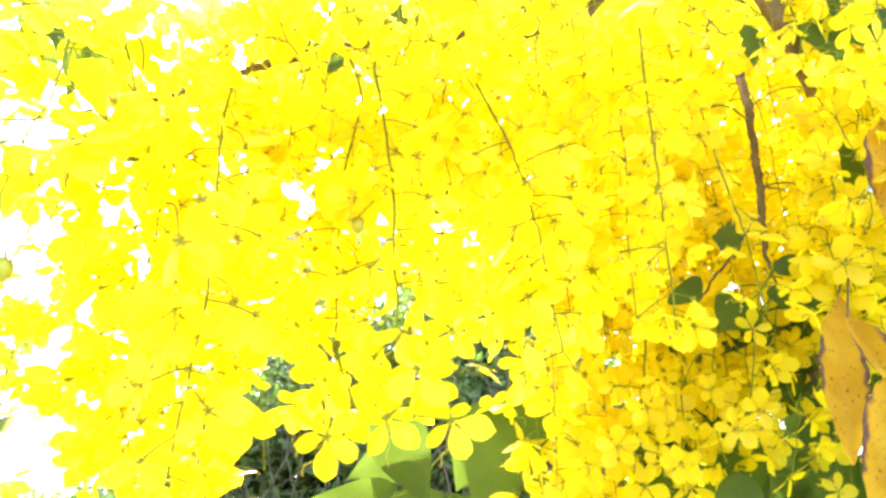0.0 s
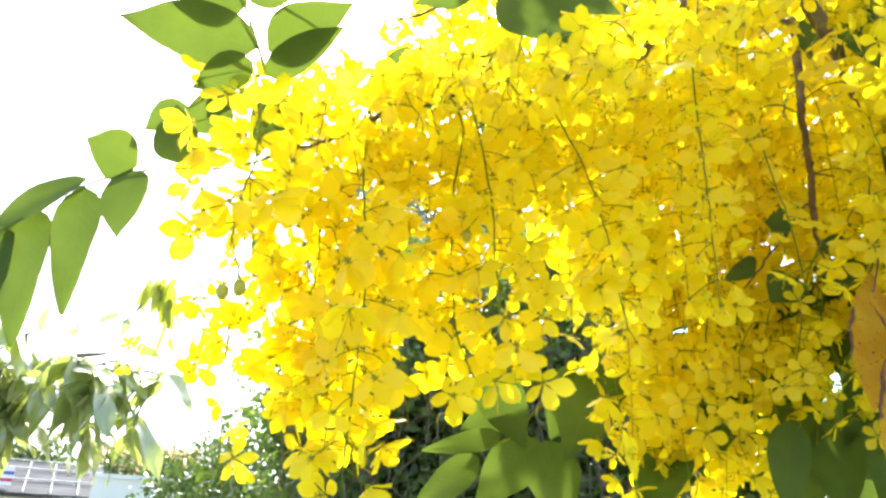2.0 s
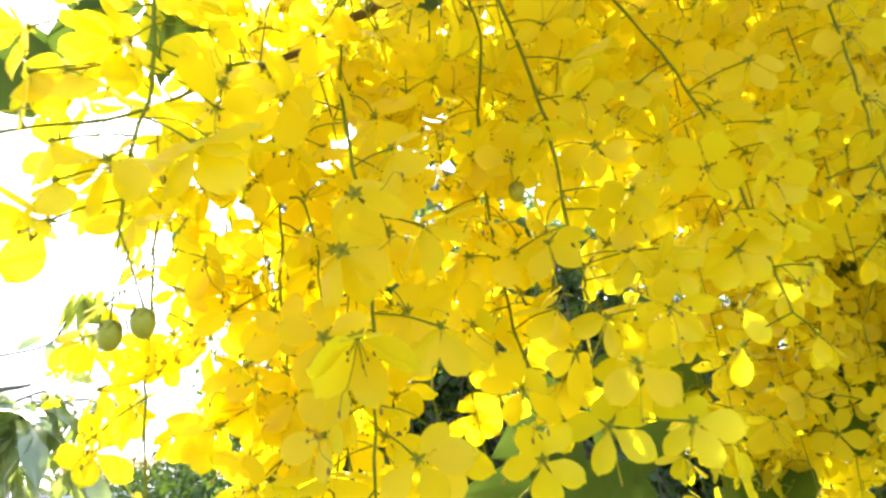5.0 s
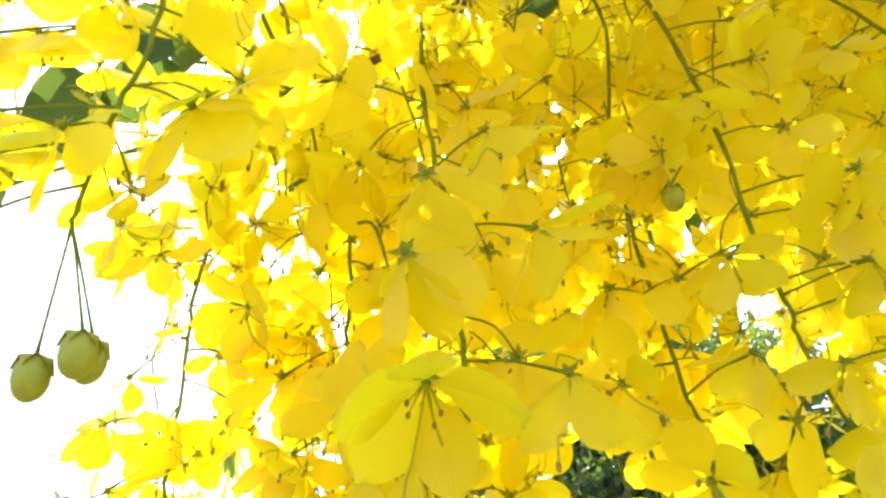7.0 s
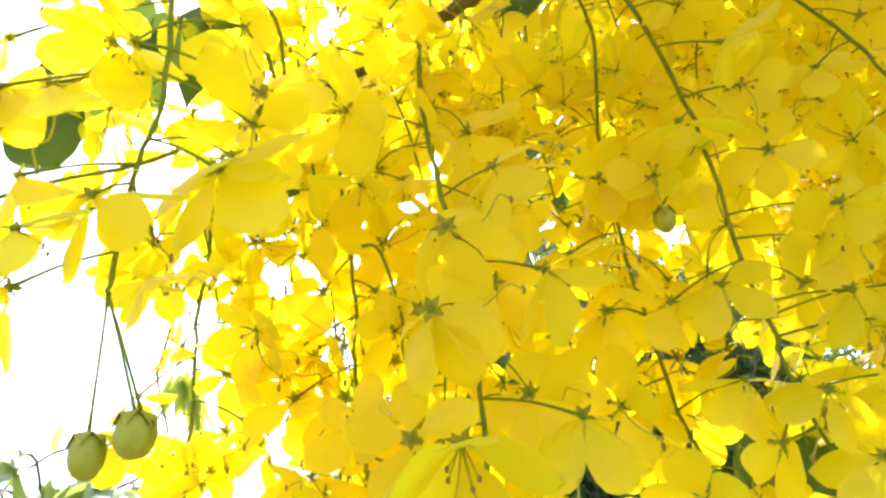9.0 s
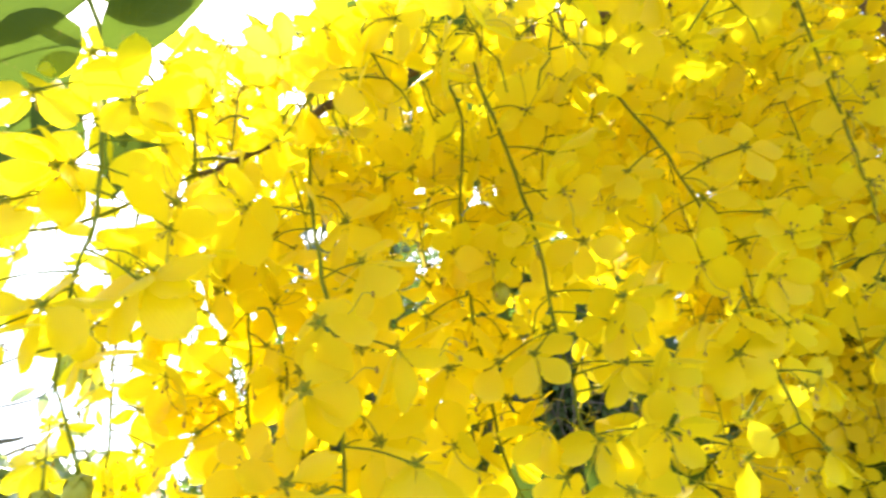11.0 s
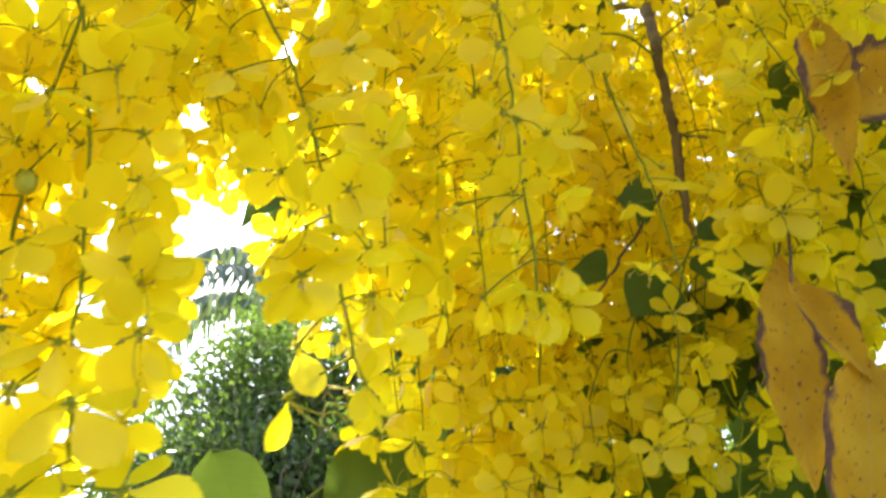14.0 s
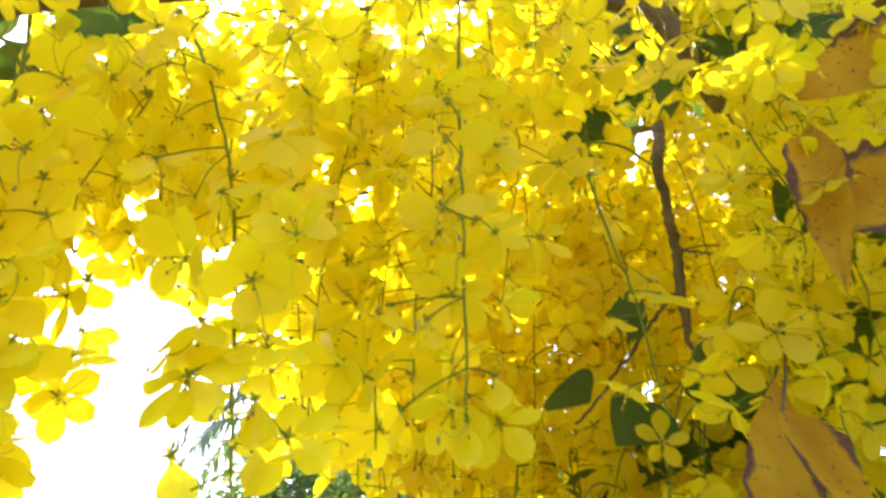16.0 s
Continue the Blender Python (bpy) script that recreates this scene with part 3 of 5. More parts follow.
# front racemes, one by one: stem from its top to its foot, then the flowers (place, size, facing, turn of a petal, lift)
OPEN, AWAY, NOD, BACK, BELL = (0.0, -0.95, -0.25), (0.05, 0.9, -0.3), (0.1, 0.45, -0.85), (-0.05, 0.97, -0.18), (0.05, 0.12, -0.99)
placed_raceme([(-0.046, 0.475, 1.905), (-0.044, 0.470, 1.887), (-0.043, 0.462, 1.827), (-0.034, 0.455, 1.768), (-0.033, 0.456, 1.736), (-0.031, 0.454, 1.702), (-0.033, 0.450, 1.645), (-0.036, 0.448, 1.58)],
              [(-0.026, 0.417, 1.754, 1.0, BACK, -112, 38), (-0.032, 0.414, 1.727, 1.02, BACK, -106, 38), (-0.026, 0.410, 1.687, 1.0, (0.1, -0.45, -0.85), 4, 38), (-0.039, 0.450, 1.871, 0.95, NOD, -60, 26),
               (-0.014, 0.445, 1.789, 0.95, (0.4, 0.7, -0.5), -130, 24), (-0.063, 0.430, 1.820, 0.95, (-0.2, -0.7, -0.6), 200, 30), (-0.003, 0.450, 1.748, 0.95, (0.4, 0.6, -0.6), -100, 24),
               (0.001, 0.450, 1.698), (-0.047, 0.430, 1.695), (-0.050, 0.436, 1.655, 0.75), (-0.010, 0.432, 1.640, 0.78), (-0.040, 0.43, 1.615, 0.75), (-0.022, 0.436, 1.590, 0.72), (-0.060, 0.445, 1.585, 0.72), (-0.045, 0.44, 1.560, 0.72), (-0.015, 0.445, 1.565, 0.7)],
              "hanging raceme of large wide-open yellow flowers in backlight", 1, 0.92, 0.021, 0.03)
placed_raceme([(-0.113, 0.392, 1.907), (-0.107, 0.385, 1.862), (-0.101, 0.376, 1.801), (-0.106, 0.374, 1.776), (-0.107, 0.370, 1.740), (-0.107, 0.370, 1.732)],
              [(-0.109, 0.370, 1.821, 0.85), (-0.129, 0.360, 1.804, 0.9), (-0.078, 0.375, 1.766, 0.95, AWAY, 160, 14), (-0.107, 0.360, 1.758, 0.85, AWAY, 150, 22), (-0.123, 0.352, 1.748, 0.8), (-0.131, 0.360, 1.736, 0.85, (-0.4, -0.6, -0.7), -85, 35),
               (-0.110, 0.390, 1.758, 0.55), (-0.083, 0.400, 1.800, 0.9), (-0.129, 0.368, 1.860, 0.85), (-0.151, 0.360, 1.831, 0.85), (-0.085, 0.372, 1.847, 0.85), (-0.140, 0.352, 1.801, 0.85), (-0.080, 0.400, 1.812, 0.85), (-0.157, 0.375, 1.890, 0.85), (-0.112, 0.380, 1.884, 0.85), (-0.090, 0.400, 1.887, 0.8), (-0.129, 0.355, 1.768, 0.8), (-0.112, 0.365, 1.818, 0.85)],
              "raceme of yellow flowers ending in round green buds", 2, 0.85, 0.03, 0.01, [(-0.108, 0.370, 1.690), (-0.095, 0.370, 1.693), (-0.099, 0.377, 1.695)], (-0.111, 0.470, 1.869))
placed_raceme([(-0.154, 0.485, 1.870), (-0.156, 0.480, 1.806), (-0.160, 0.480, 1.779), (-0.160, 0.480, 1.746), (-0.161, 0.480, 1.717), (-0.161, 0.480, 1.691), (-0.158, 0.482, 1.63), (-0.155, 0.484, 1.575)],
              [(-0.171, 0.480, 1.797, 0.6), (-0.163, 0.475, 1.762, 0.6), (-0.169, 0.480, 1.716, 0.62), (-0.184, 0.475, 1.698, 0.62), (-0.124, 0.470, 1.759, 0.8), (-0.137, 0.475, 1.744, 0.6), (-0.134, 0.490, 1.812, 0.8), (-0.142, 0.490, 1.730, 0.66),
               (-0.186, 0.478, 1.745, 0.6), (-0.188, 0.480, 1.675, 0.62), (-0.140, 0.478, 1.590, 0.72, AWAY, 20, 10)],
              "sparse raceme of pale yellow flowers against the open sky", 3, 0.6, 0.026, 0.02)
placed_raceme([(-0.097, 0.490, 1.872), (-0.094, 0.490, 1.826), (-0.090, 0.490, 1.772), (-0.091, 0.490, 1.744), (-0.088, 0.490, 1.716), (-0.088, 0.490, 1.687), (-0.086, 0.49, 1.61)],
              [(-0.113, 0.480, 1.731), (-0.089, 0.475, 1.726), (-0.123, 0.490, 1.752), (-0.098, 0.490, 1.756), (-0.076, 0.480, 1.769), (-0.102, 0.485, 1.776), (-0.067, 0.490, 1.695), (-0.105, 0.478, 1.700), (-0.120, 0.48, 1.672), (-0.075, 0.478, 1.655), (-0.100, 0.476, 1.640)],
              "raceme of yellow flowers with dark-centred calyxes", 4, 0.82, 0.02, 0.02)
placed_raceme([(0.046, 0.508, 1.915), (0.060, 0.508, 1.839), (0.063, 0.513, 1.814), (0.065, 0.520, 1.765), (0.068, 0.520, 1.735), (0.069, 0.518, 1.718), (0.078, 0.513, 1.665)],
              [(0.054, 0.493, 1.818), (0.081, 0.498, 1.831), (0.053, 0.498, 1.748), (0.092, 0.503, 1.759), (0.095, 0.503, 1.738), (0.076, 0.498, 1.704), (0.086, 0.496, 1.680, 0.86, AWAY, 15, 8), (0.034, 0.508, 1.749), (0.080, 0.498, 1.854), (0.058, 0.503, 1.690),
               (0.068, 0.500, 1.652, 0.82, AWAY, 10, 12), (0.110, 0.497, 1.735, 0.8), (0.106, 0.497, 1.704, 0.8), (0.105, 0.497, 1.723, 0.8), (0.100, 0.495, 1.768, 0.8)],
              "hanging raceme of yellow flowers on a dark jointed stem", 5, 0.8, 0.016, 0.02, [(0.040, 0.512, 1.786)])
placed_raceme([(0.030, 0.540, 1.915), (0.020, 0.540, 1.84), (0.022, 0.535, 1.77), (0.030, 0.525, 1.70), (0.050, 0.515, 1.655)],
              [(0.010, 0.503, 1.749), (0.009, 0.500, 1.711), (0.017, 0.520, 1.818), (0.052, 0.500, 1.713), (0.106, 0.500, 1.650, 0.8, AWAY, 40, 14), (0.030, 0.498, 1.675), (0.035, 0.495, 1.640, 0.8, AWAY, 60, 12), (0.000, 0.51, 1.78), (0.040, 0.5, 1.80)],
              "hanging raceme of yellow flowers on a dark jointed stem", 6, 0.8, 0.018, 0.02)
placed_raceme([(0.080, 0.570, 2.015), (0.101, 0.565, 1.979), (0.139, 0.549, 1.883), (0.149, 0.546, 1.849), (0.160, 0.544, 1.803), (0.167, 0.545, 1.753), (0.174, 0.545, 1.705)],
              [(0.155, 0.530, 1.826), (0.156, 0.535, 1.763), (0.153, 0.540, 1.742), (0.146, 0.530, 1.790), (0.185, 0.535, 1.814), (0.180, 0.520, 1.847, 0.85, AWAY, 30, 12), (0.176, 0.530, 1.777), (0.185, 0.530, 1.725, 0.66, BELL, 20, 58), (0.119, 0.530, 1.851), (0.192, 0.530, 1.798),
               (0.150, 0.545, 1.712, 0.8, AWAY, -115, 10, (0,)), (0.146, 0.550, 1.692, 0.78, AWAY, -65, 10, (0,)), (0.180, 0.535, 1.690, 0.64, BELL, 50, 62)],
              "long curved raceme of yellow flowers on a dark stem", 7, 0.8, 0.0165, 0.03, (), (0.067, 0.495, 1.933))
placed_raceme([(0.258, 0.582, 2.029), (0.256, 0.579, 1.927), (0.256, 0.578, 1.858), (0.256, 0.580, 1.810), (0.255, 0.580, 1.731)],
              [(0.252, 0.558, 1.902, 0.72, (0, -0.85, -0.4), 5, 4, (0, 2)), (0.251, 0.556, 1.873, 0.8, (0, -0.85, -0.4), 0, 4, (0, 2)), (0.249, 0.556, 1.829, 0.74, (0, -0.85, -0.4), 3, 4, (0, 2)), (0.240, 0.570, 1.778, 0.62, BELL, 10, 62), (0.256, 0.572, 1.731, 0.62, BELL, 40, 66), (0.229, 0.575, 1.739, 0.62, BELL, 60, 60), (0.268, 0.575, 1.752, 0.62, BELL, 25, 64), (0.222, 0.575, 1.79, 0.62, BELL, 0, 62)],
              "hanging raceme of pale yellow flowers with paired petals", 8, 0.66, 0.018, 0.03)
placed_raceme([(0.332, 0.700, 2.004), (0.342, 0.700, 1.922), (0.349, 0.700, 1.882), (0.353, 0.700, 1.850), (0.358, 0.700, 1.785)],
              [(0.322, 0.690, 1.955), (0.365, 0.690, 1.86), (0.338, 0.690, 1.80)],
              "hanging raceme of yellow flowers before the brown twig", 9, 0.7, 0.045, 0.02)
# single flowers that stand out low over the dark leaves
placed_raceme([(0.27, 0.80, 1.80), (0.262, 0.795, 1.75), (0.25, 0.79, 1.70), (0.245, 0.79, 1.67)],
              [(0.231, 0.780, 1.692, 0.74, OPEN, 90, 6), (0.261, 0.780, 1.728, 0.7, OPEN, 20, 12), (0.233, 0.780, 1.749), (0.272, 0.770, 1.751), (0.284, 0.770, 1.675, 0.72, OPEN, -40, 20)],
              "low raceme of small golden flowers over dark leaves", 10, 0.7, 0.022, 0.02, (), (0.32, 0.86, 1.80))
placed_raceme([(0.385, 0.80, 1.84), (0.37, 0.785, 1.79), (0.355, 0.775, 1.74), (0.335, 0.77, 1.69)],
              [(0.332, 0.760, 1.702, 0.68, OPEN, 100, 8), (0.355, 0.760, 1.719, 0.64, OPEN, 80, 10), (0.362, 0.760, 1.795, 0.62, OPEN, 10, 10), (0.375, 0.765, 1.76, 0.75)],
              "sparse raceme of small yellow flowers over dark leaves", 11, 0.64, 0.03, 0.02, (), (0.416, 0.81, 1.868))
placed_raceme([(0.44, 0.70, 1.93), (0.432, 0.695, 1.88), (0.427, 0.69, 1.83), (0.43, 0.69, 1.80)],
              [(0.421, 0.681, 1.823, 0.8, OPEN, 100, 8), (0.435, 0.680, 1.850, 0.75), (0.427, 0.690, 1.881, 0.75), (0.447, 0.680, 1.835, 0.75)],
              "short raceme of yellow flowers above the withered leaves", 12, 0.75, 0.03, 0.02, (), (0.452, 0.72, 2.01))

# the rest of the front, the middle, the shady side and the high back: x, y, top, length
def drape(rows, fine, first, **more):
    for i, (x, y, z, length, dx) in enumerate(rows):
        raceme(x, y, z, length, dx, 0.0, 0.0, fine=fine, seed=first + i, **more)


drape([(-0.195, 0.48, 1.915, 0.13, 0.015), (-0.165, 0.475, 1.92, 0.15, 0.015), (-0.140, 0.485, 1.935, 0.16, 0.01), (-0.132, 0.505, 1.905, 0.29, 0.02), (-0.115, 0.525, 1.945, 0.32, 0.02), (-0.070, 0.490, 1.89, 0.31, 0.01), (-0.055, 0.51, 1.935, 0.36, 0.01),
       (-0.105, 0.50, 1.775, 0.17, 0.01), (-0.125, 0.495, 1.735, 0.11, 0.01), (-0.062, 0.475, 1.74, 0.17, 0.01), (-0.19, 0.495, 1.76, 0.10, 0.01)], False, 20, size=0.76, gap=0.0155)
drape([(-0.030, 0.535, 1.99, 0.36, 0.01), (-0.007, 0.535, 1.96, 0.30, 0.0), (0.016, 0.56, 2.02, 0.33, 0.0), (0.042, 0.57, 2.04, 0.34, 0.0), (0.000, 0.565, 1.99, 0.30, 0.0), (0.030, 0.60, 2.05, 0.30, 0.0), (-0.03, 0.60, 2.02, 0.30, 0.0), (0.085, 0.555, 1.97, 0.13, -0.01), (0.105, 0.58, 2.0, 0.15, -0.01), (-0.07, 0.55, 1.97, 0.30, 0.0)], False, 40, size=0.78, gap=0.0165)
drape([(0.190, 0.60, 2.03, 0.29, 0.0), (0.215, 0.62, 2.04, 0.30, 0.0), (0.170, 0.62, 2.03, 0.27, 0.0), (0.235, 0.60, 1.98, 0.24, 0.0), (0.275, 0.66, 2.06, 0.22, 0.0)], False, 46, size=0.8, gap=0.0135)
# tops before and over the front bough
drape([(-0.030 + 0.022 * k, 0.413 + 0.012 * (k % 2) + 0.002 * max(0, k - 7), 1.898 + 0.0016 * k, 0.06, 0.0) for k in range(11)], False, 50, size=0.72, gap=0.0115, bare=0.004)
drape([(-0.040 + 0.034 * k, 0.452, 1.935 + 0.003 * k, 0.05, 0.0) for k in range(7)], False, 420, size=0.66, gap=0.0115, bare=0.004)
drape([(0.120, 0.54, 1.995, 0.08, 0.0), (0.165, 0.54, 2.010, 0.10, 0.0), (0.235, 0.510, 2.050, 0.10, 0.0), (0.275, 0.52, 2.11, 0.16, 0.0), (0.33, 0.57, 2.16, 0.13, 0.0), (-0.10, 0.48, 1.955, 0.10, 0.0)], False, 400, size=0.7, gap=0.0115, bare=0.008)
drape([(0.207, 0.866, 2.212, 0.621, 0), (0.16, 0.785, 2.212, 0.608, 0.005), (0.227, 0.812, 2.253, 0.648, 0), (0.322, 0.947, 2.212, 0.446, 0), (0.308, 0.852, 2.226, 0.486, 0.005),
       (0.187, 0.933, 2.266, 0.648, 0), (0.362, 0.839, 2.185, 0.297, 0), (0.268, 0.974, 2.28, 0.621, 0), (0.254, 0.839, 2.172, 0.499, 0), (0.356, 0.92, 2.253, 0.459, 0)], False, 60, size=0.88, gap=0.0185, label="shaded raceme of golden flowers deep in the crown")
drape([(0.12, 0.80, 2.10, 0.30, 0.0), (0.14, 0.90, 2.14, 0.40, 0.0), (0.10, 0.74, 2.02, 0.19, 0.01)], False, 75, size=0.86, gap=0.016)
drape([(0.371, 0.851, 2.08, 0.251, 0), (0.345, 0.957, 2.04, 0.304, 0), (0.288, 0.904, 1.974, 0.33, 0), (0.213, 0.878, 2, 0.383, 0), (0.16, 0.825, 2, 0.37, 0)], False, 90, size=0.88, gap=0.0185, label="shaded raceme of golden flowers deep in the crown")
drape([(0.381, 0.902, 1.896, 0.207, 0), (0.455, 0.877, 1.847, 0.159, 0), (0.345, 0.865, 1.847, 0.195, 0), (0.308, 0.853, 1.823, 0.195, 0), (0.406, 0.853, 1.835, 0.159, 0), (0.369, 0.828, 1.786, 0.134, 0), (0.448, 0.841, 1.749, 0.098, 0), (0.479, 0.889, 1.932, 0.122, 0), (0.522, 0.865, 1.847, 0.159, 0), (0.335, 0.80, 1.79, 0.11, 0), (0.39, 0.80, 1.77, 0.10, 0), (0.30, 0.80, 1.75, 0.12, 0)], False, 95, size=0.70, gap=0.0155, label="sparse raceme of small yellow flowers over dark leaves")
drape([(0.462, 0.675, 2.167, 0.156, 0), (0.498, 0.711, 2.227, 0.24, 0), (0.426, 0.675, 2.275, 0.144, 0)], False, 98, size=0.84)
drape([(0.482, 0.761, 2.059, 0.264, 0), (0.486, 0.819, 1.951, 0.204, 0), (0.51, 0.783, 1.903, 0.156, 0), (0.518, 0.819, 2.107, 0.336, 0)], True, 80, size=0.84)
drape([(0.378, 0.927, 2.131, 0.42, 0), (0.534, 0.723, 2.107, 0.324, 0), (0.564, 0.795, 2.143, 0.336, 0)], False, 85, size=0.84)
# between the front racemes, over the open gap
drape([(0.080, 0.62, 1.985, 0.13, 0.0), (0.100, 0.635, 1.975, 0.125, 0.0), (0.118, 0.62, 1.995, 0.12, 0.0), (0.062, 0.635, 1.935, 0.07, 0.0), (0.055, 0.70, 2.04, 0.13, 0.0), (0.088, 0.71, 2.07, 0.15, 0.0)], False, 430, size=0.74, gap=0.0135)
# behind the budding raceme
drape([(-0.105, 0.58, 2.085, 0.14, 0.0), (-0.130, 0.575, 2.060, 0.13, 0.0), (-0.155, 0.58, 2.030, 0.11, 0.0), (-0.120, 0.60, 2.000, 0.10, 0.0), (-0.165, 0.575, 1.990, 0.08, 0.0)], False, 450, size=0.72, gap=0.0135)
# deep behind the foremost flowers
drape([(-0.038, 0.60, 1.945, 0.10, 0.0), (-0.018, 0.605, 1.935, 0.08, 0.0)], False, 460, size=0.72, gap=0.0135)
# before the thick steep branch
drape([(0.436, 0.66, 2.07, 0.10, 0.0), (0.450, 0.66, 2.03, 0.11, 0.0), (0.462, 0.67, 1.97, 0.11, 0.0), (0.43, 0.64, 1.92, 0.08, 0.0), (0.425, 0.70, 1.86, 0.09, 0.0), (0.455, 0.70, 1.84, 0.09, 0.0), (0.40, 0.68, 2.14, 0.07, 0.0), (0.475, 0.68, 1.90, 0.11, 0.0)], False, 320, size=0.74, gap=0.0125, bare=0.008, label="short raceme of pale yellow flowers before the thick branch")
drape([(0.53, 0.62, 2.05, 0.30, 0.0), (0.56, 0.72, 2.08, 0.32, 0.0), (0.45, 0.86, 2.10, 0.30, 0.0), (0.31, 0.84, 2.12, 0.42, 0.0), (0.39, 0.88, 2.14, 0.30, 0.0), (0.52, 0.83, 2.14, 0.32, 0.0),
       (0.46, 0.58, 2.06, 0.13, 0.0), (0.60, 0.62, 2.08, 0.3, 0.0), (0.42, 0.92, 2.12, 0.36, 0.0), (0.35, 0.92, 2.14, 0.36, 0.0)], False, 100, size=0.76)
drape([(-0.15, 0.58, 2.05, 0.16, 0.0), (-0.08, 0.60, 2.07, 0.18, 0.0), (-0.01, 0.64, 2.10, 0.18, 0.0), (0.06, 0.62, 2.10, 0.17, 0.0), (0.17, 0.62, 2.12, 0.2, 0.0),
       (0.23, 0.65, 2.2, 0.24, 0.0), (0.30, 0.68, 2.23, 0.24, 0.0), (0.345, 0.70, 2.26, 0.16, 0.0)], False, 120, size=0.8)
drape([(0.02, 0.74, 2.14, 0.24, 0.0), (0.12, 0.76, 2.16, 0.34, 0.0), (0.20, 0.80, 2.2, 0.40, 0.0), (0.28, 0.82, 2.22, 0.42, 0.0),
       (0.36, 0.86, 2.26, 0.4, 0.0), (0.49, 0.78, 2.24, 0.26, 0.0)], False, 140, size=0.84, gap=0.0175)
# the far side of the crown
drape([(0.36, 0.98, 2.2, 0.42, 0.0), (0.43, 0.96, 2.24, 0.38, 0.0), (0.50, 0.94, 2.28, 0.42, 0.0), (0.57, 0.92, 2.28, 0.40, 0.0), (0.64, 0.86, 2.24, 0.42, 0.0), (0.47, 1.04, 2.3, 0.46, 0.0),
       (0.58, 1.02, 2.32, 0.50, 0.0), (0.66, 0.74, 2.2, 0.42, 0.0), (0.31, 0.92, 2.2, 0.36, 0.0), (0.40, 1.06, 2.36, 0.34, 0.0)], False, 160, size=0.8)
drape([(0.30, 0.60, 2.17, 0.18, 0.0), (0.325, 0.66, 2.2, 0.16, 0.0), (0.27, 0.74, 2.26, 0.24, 0.0), (0.53, 1.0, 2.5, 0.30, 0.0), (0.42, 0.92, 2.44, 0.26, 0.0), (0.62, 0.9, 2.48, 0.30, 0.0), (0.36, 0.80, 2.4, 0.24, 0.0), (0.56, 0.76, 2.36, 0.28, 0.0), (0.48, 0.66, 2.28, 0.2, 0.0), (0.46, 0.78, 2.40, 0.24, 0.0),
       (0.24, 0.84, 2.12, 0.34, 0.0), (0.17, 0.85, 2.08, 0.28, 0.0), (0.10, 0.82, 2.06, 0.14, 0.0), (0.03, 0.70, 2.05, 0.10, 0.0), (-0.05, 0.66, 2.06, 0.12, 0.0)], False, 180, size=0.8)

drape([(0.20, 0.84, 1.98, 0.36, 0.0), (0.24, 0.88, 1.96, 0.36, 0.0), (0.28, 0.86, 1.90, 0.30, 0.0)], False, 280, size=0.84, gap=0.017)
drape([(0.185, 0.93, 1.75, 0.18, -0.01), (0.225, 0.89, 1.75, 0.19, -0.01), (0.262, 0.92, 1.74, 0.18, -0.01), (0.300, 0.89, 1.73, 0.17, -0.01), (0.330, 0.93, 1.70, 0.13, -0.01)], False, 340, size=0.74, gap=0.0125, label="low raceme of small golden flowers over dark leaves")
# behind the brown twig
drape([(0.50, 1.10, 2.42, 0.40, -0.02), (0.54, 1.12, 2.43, 0.42, -0.03), (0.58, 1.14, 2.43, 0.42, -0.03), (0.62, 1.12, 2.43, 0.42, -0.03), (0.66, 1.12, 2.42, 0.40, -0.03), (0.47, 1.16, 2.30, 0.30, 0.0), (0.56, 1.06, 2.20, 0.26, 0.0), (0.61, 1.0, 2.14, 0.26, 0.0)], False, 300, size=0.86, label="raceme of yellow flowers behind the brown twig")
drape([(-0.017, 0.80, 2.466, 0.25, 0.0), (-0.002, 0.85, 2.586, 0.26, 0.0), (0.055, 0.85, 2.506, 0.26, 0.0), (0.080, 0.90, 2.669, 0.28, 0.0), (0.136, 0.90, 2.569, 0.26, 0.0), (0.177, 0.95, 2.719, 0.27, 0.0), (-0.022, 0.90, 2.792, 0.20, 0.0), (0.044, 0.95, 2.910, 0.24, 0.0), (-0.047, 0.85, 2.672, 0.28, 0.0), (-0.079, 0.80, 2.559, 0.25, 0.0)], False, 380, size=0.84, gap=0.0165, label="high raceme of glowing yellow flowers near the boughs")
drape([(0.46, 1.00, 2.62, 0.30, 0.0), (0.52, 1.02, 2.68, 0.34, 0.0), (0.58, 0.98, 2.66, 0.34, 0.0), (0.64, 0.96, 2.64, 0.36, 0.0), (0.70, 0.96, 2.62, 0.36, 0.0), (0.76, 0.92, 2.60, 0.36, 0.0), (0.60, 0.90, 2.44, 0.30, 0.0), (0.68, 0.88, 2.40, 0.30, 0.0), (0.36, 1.04, 2.62, 0.28, 0.0)], False, 360, size=0.86, gap=0.0165, label="high raceme of yellow flowers around the thick branch")
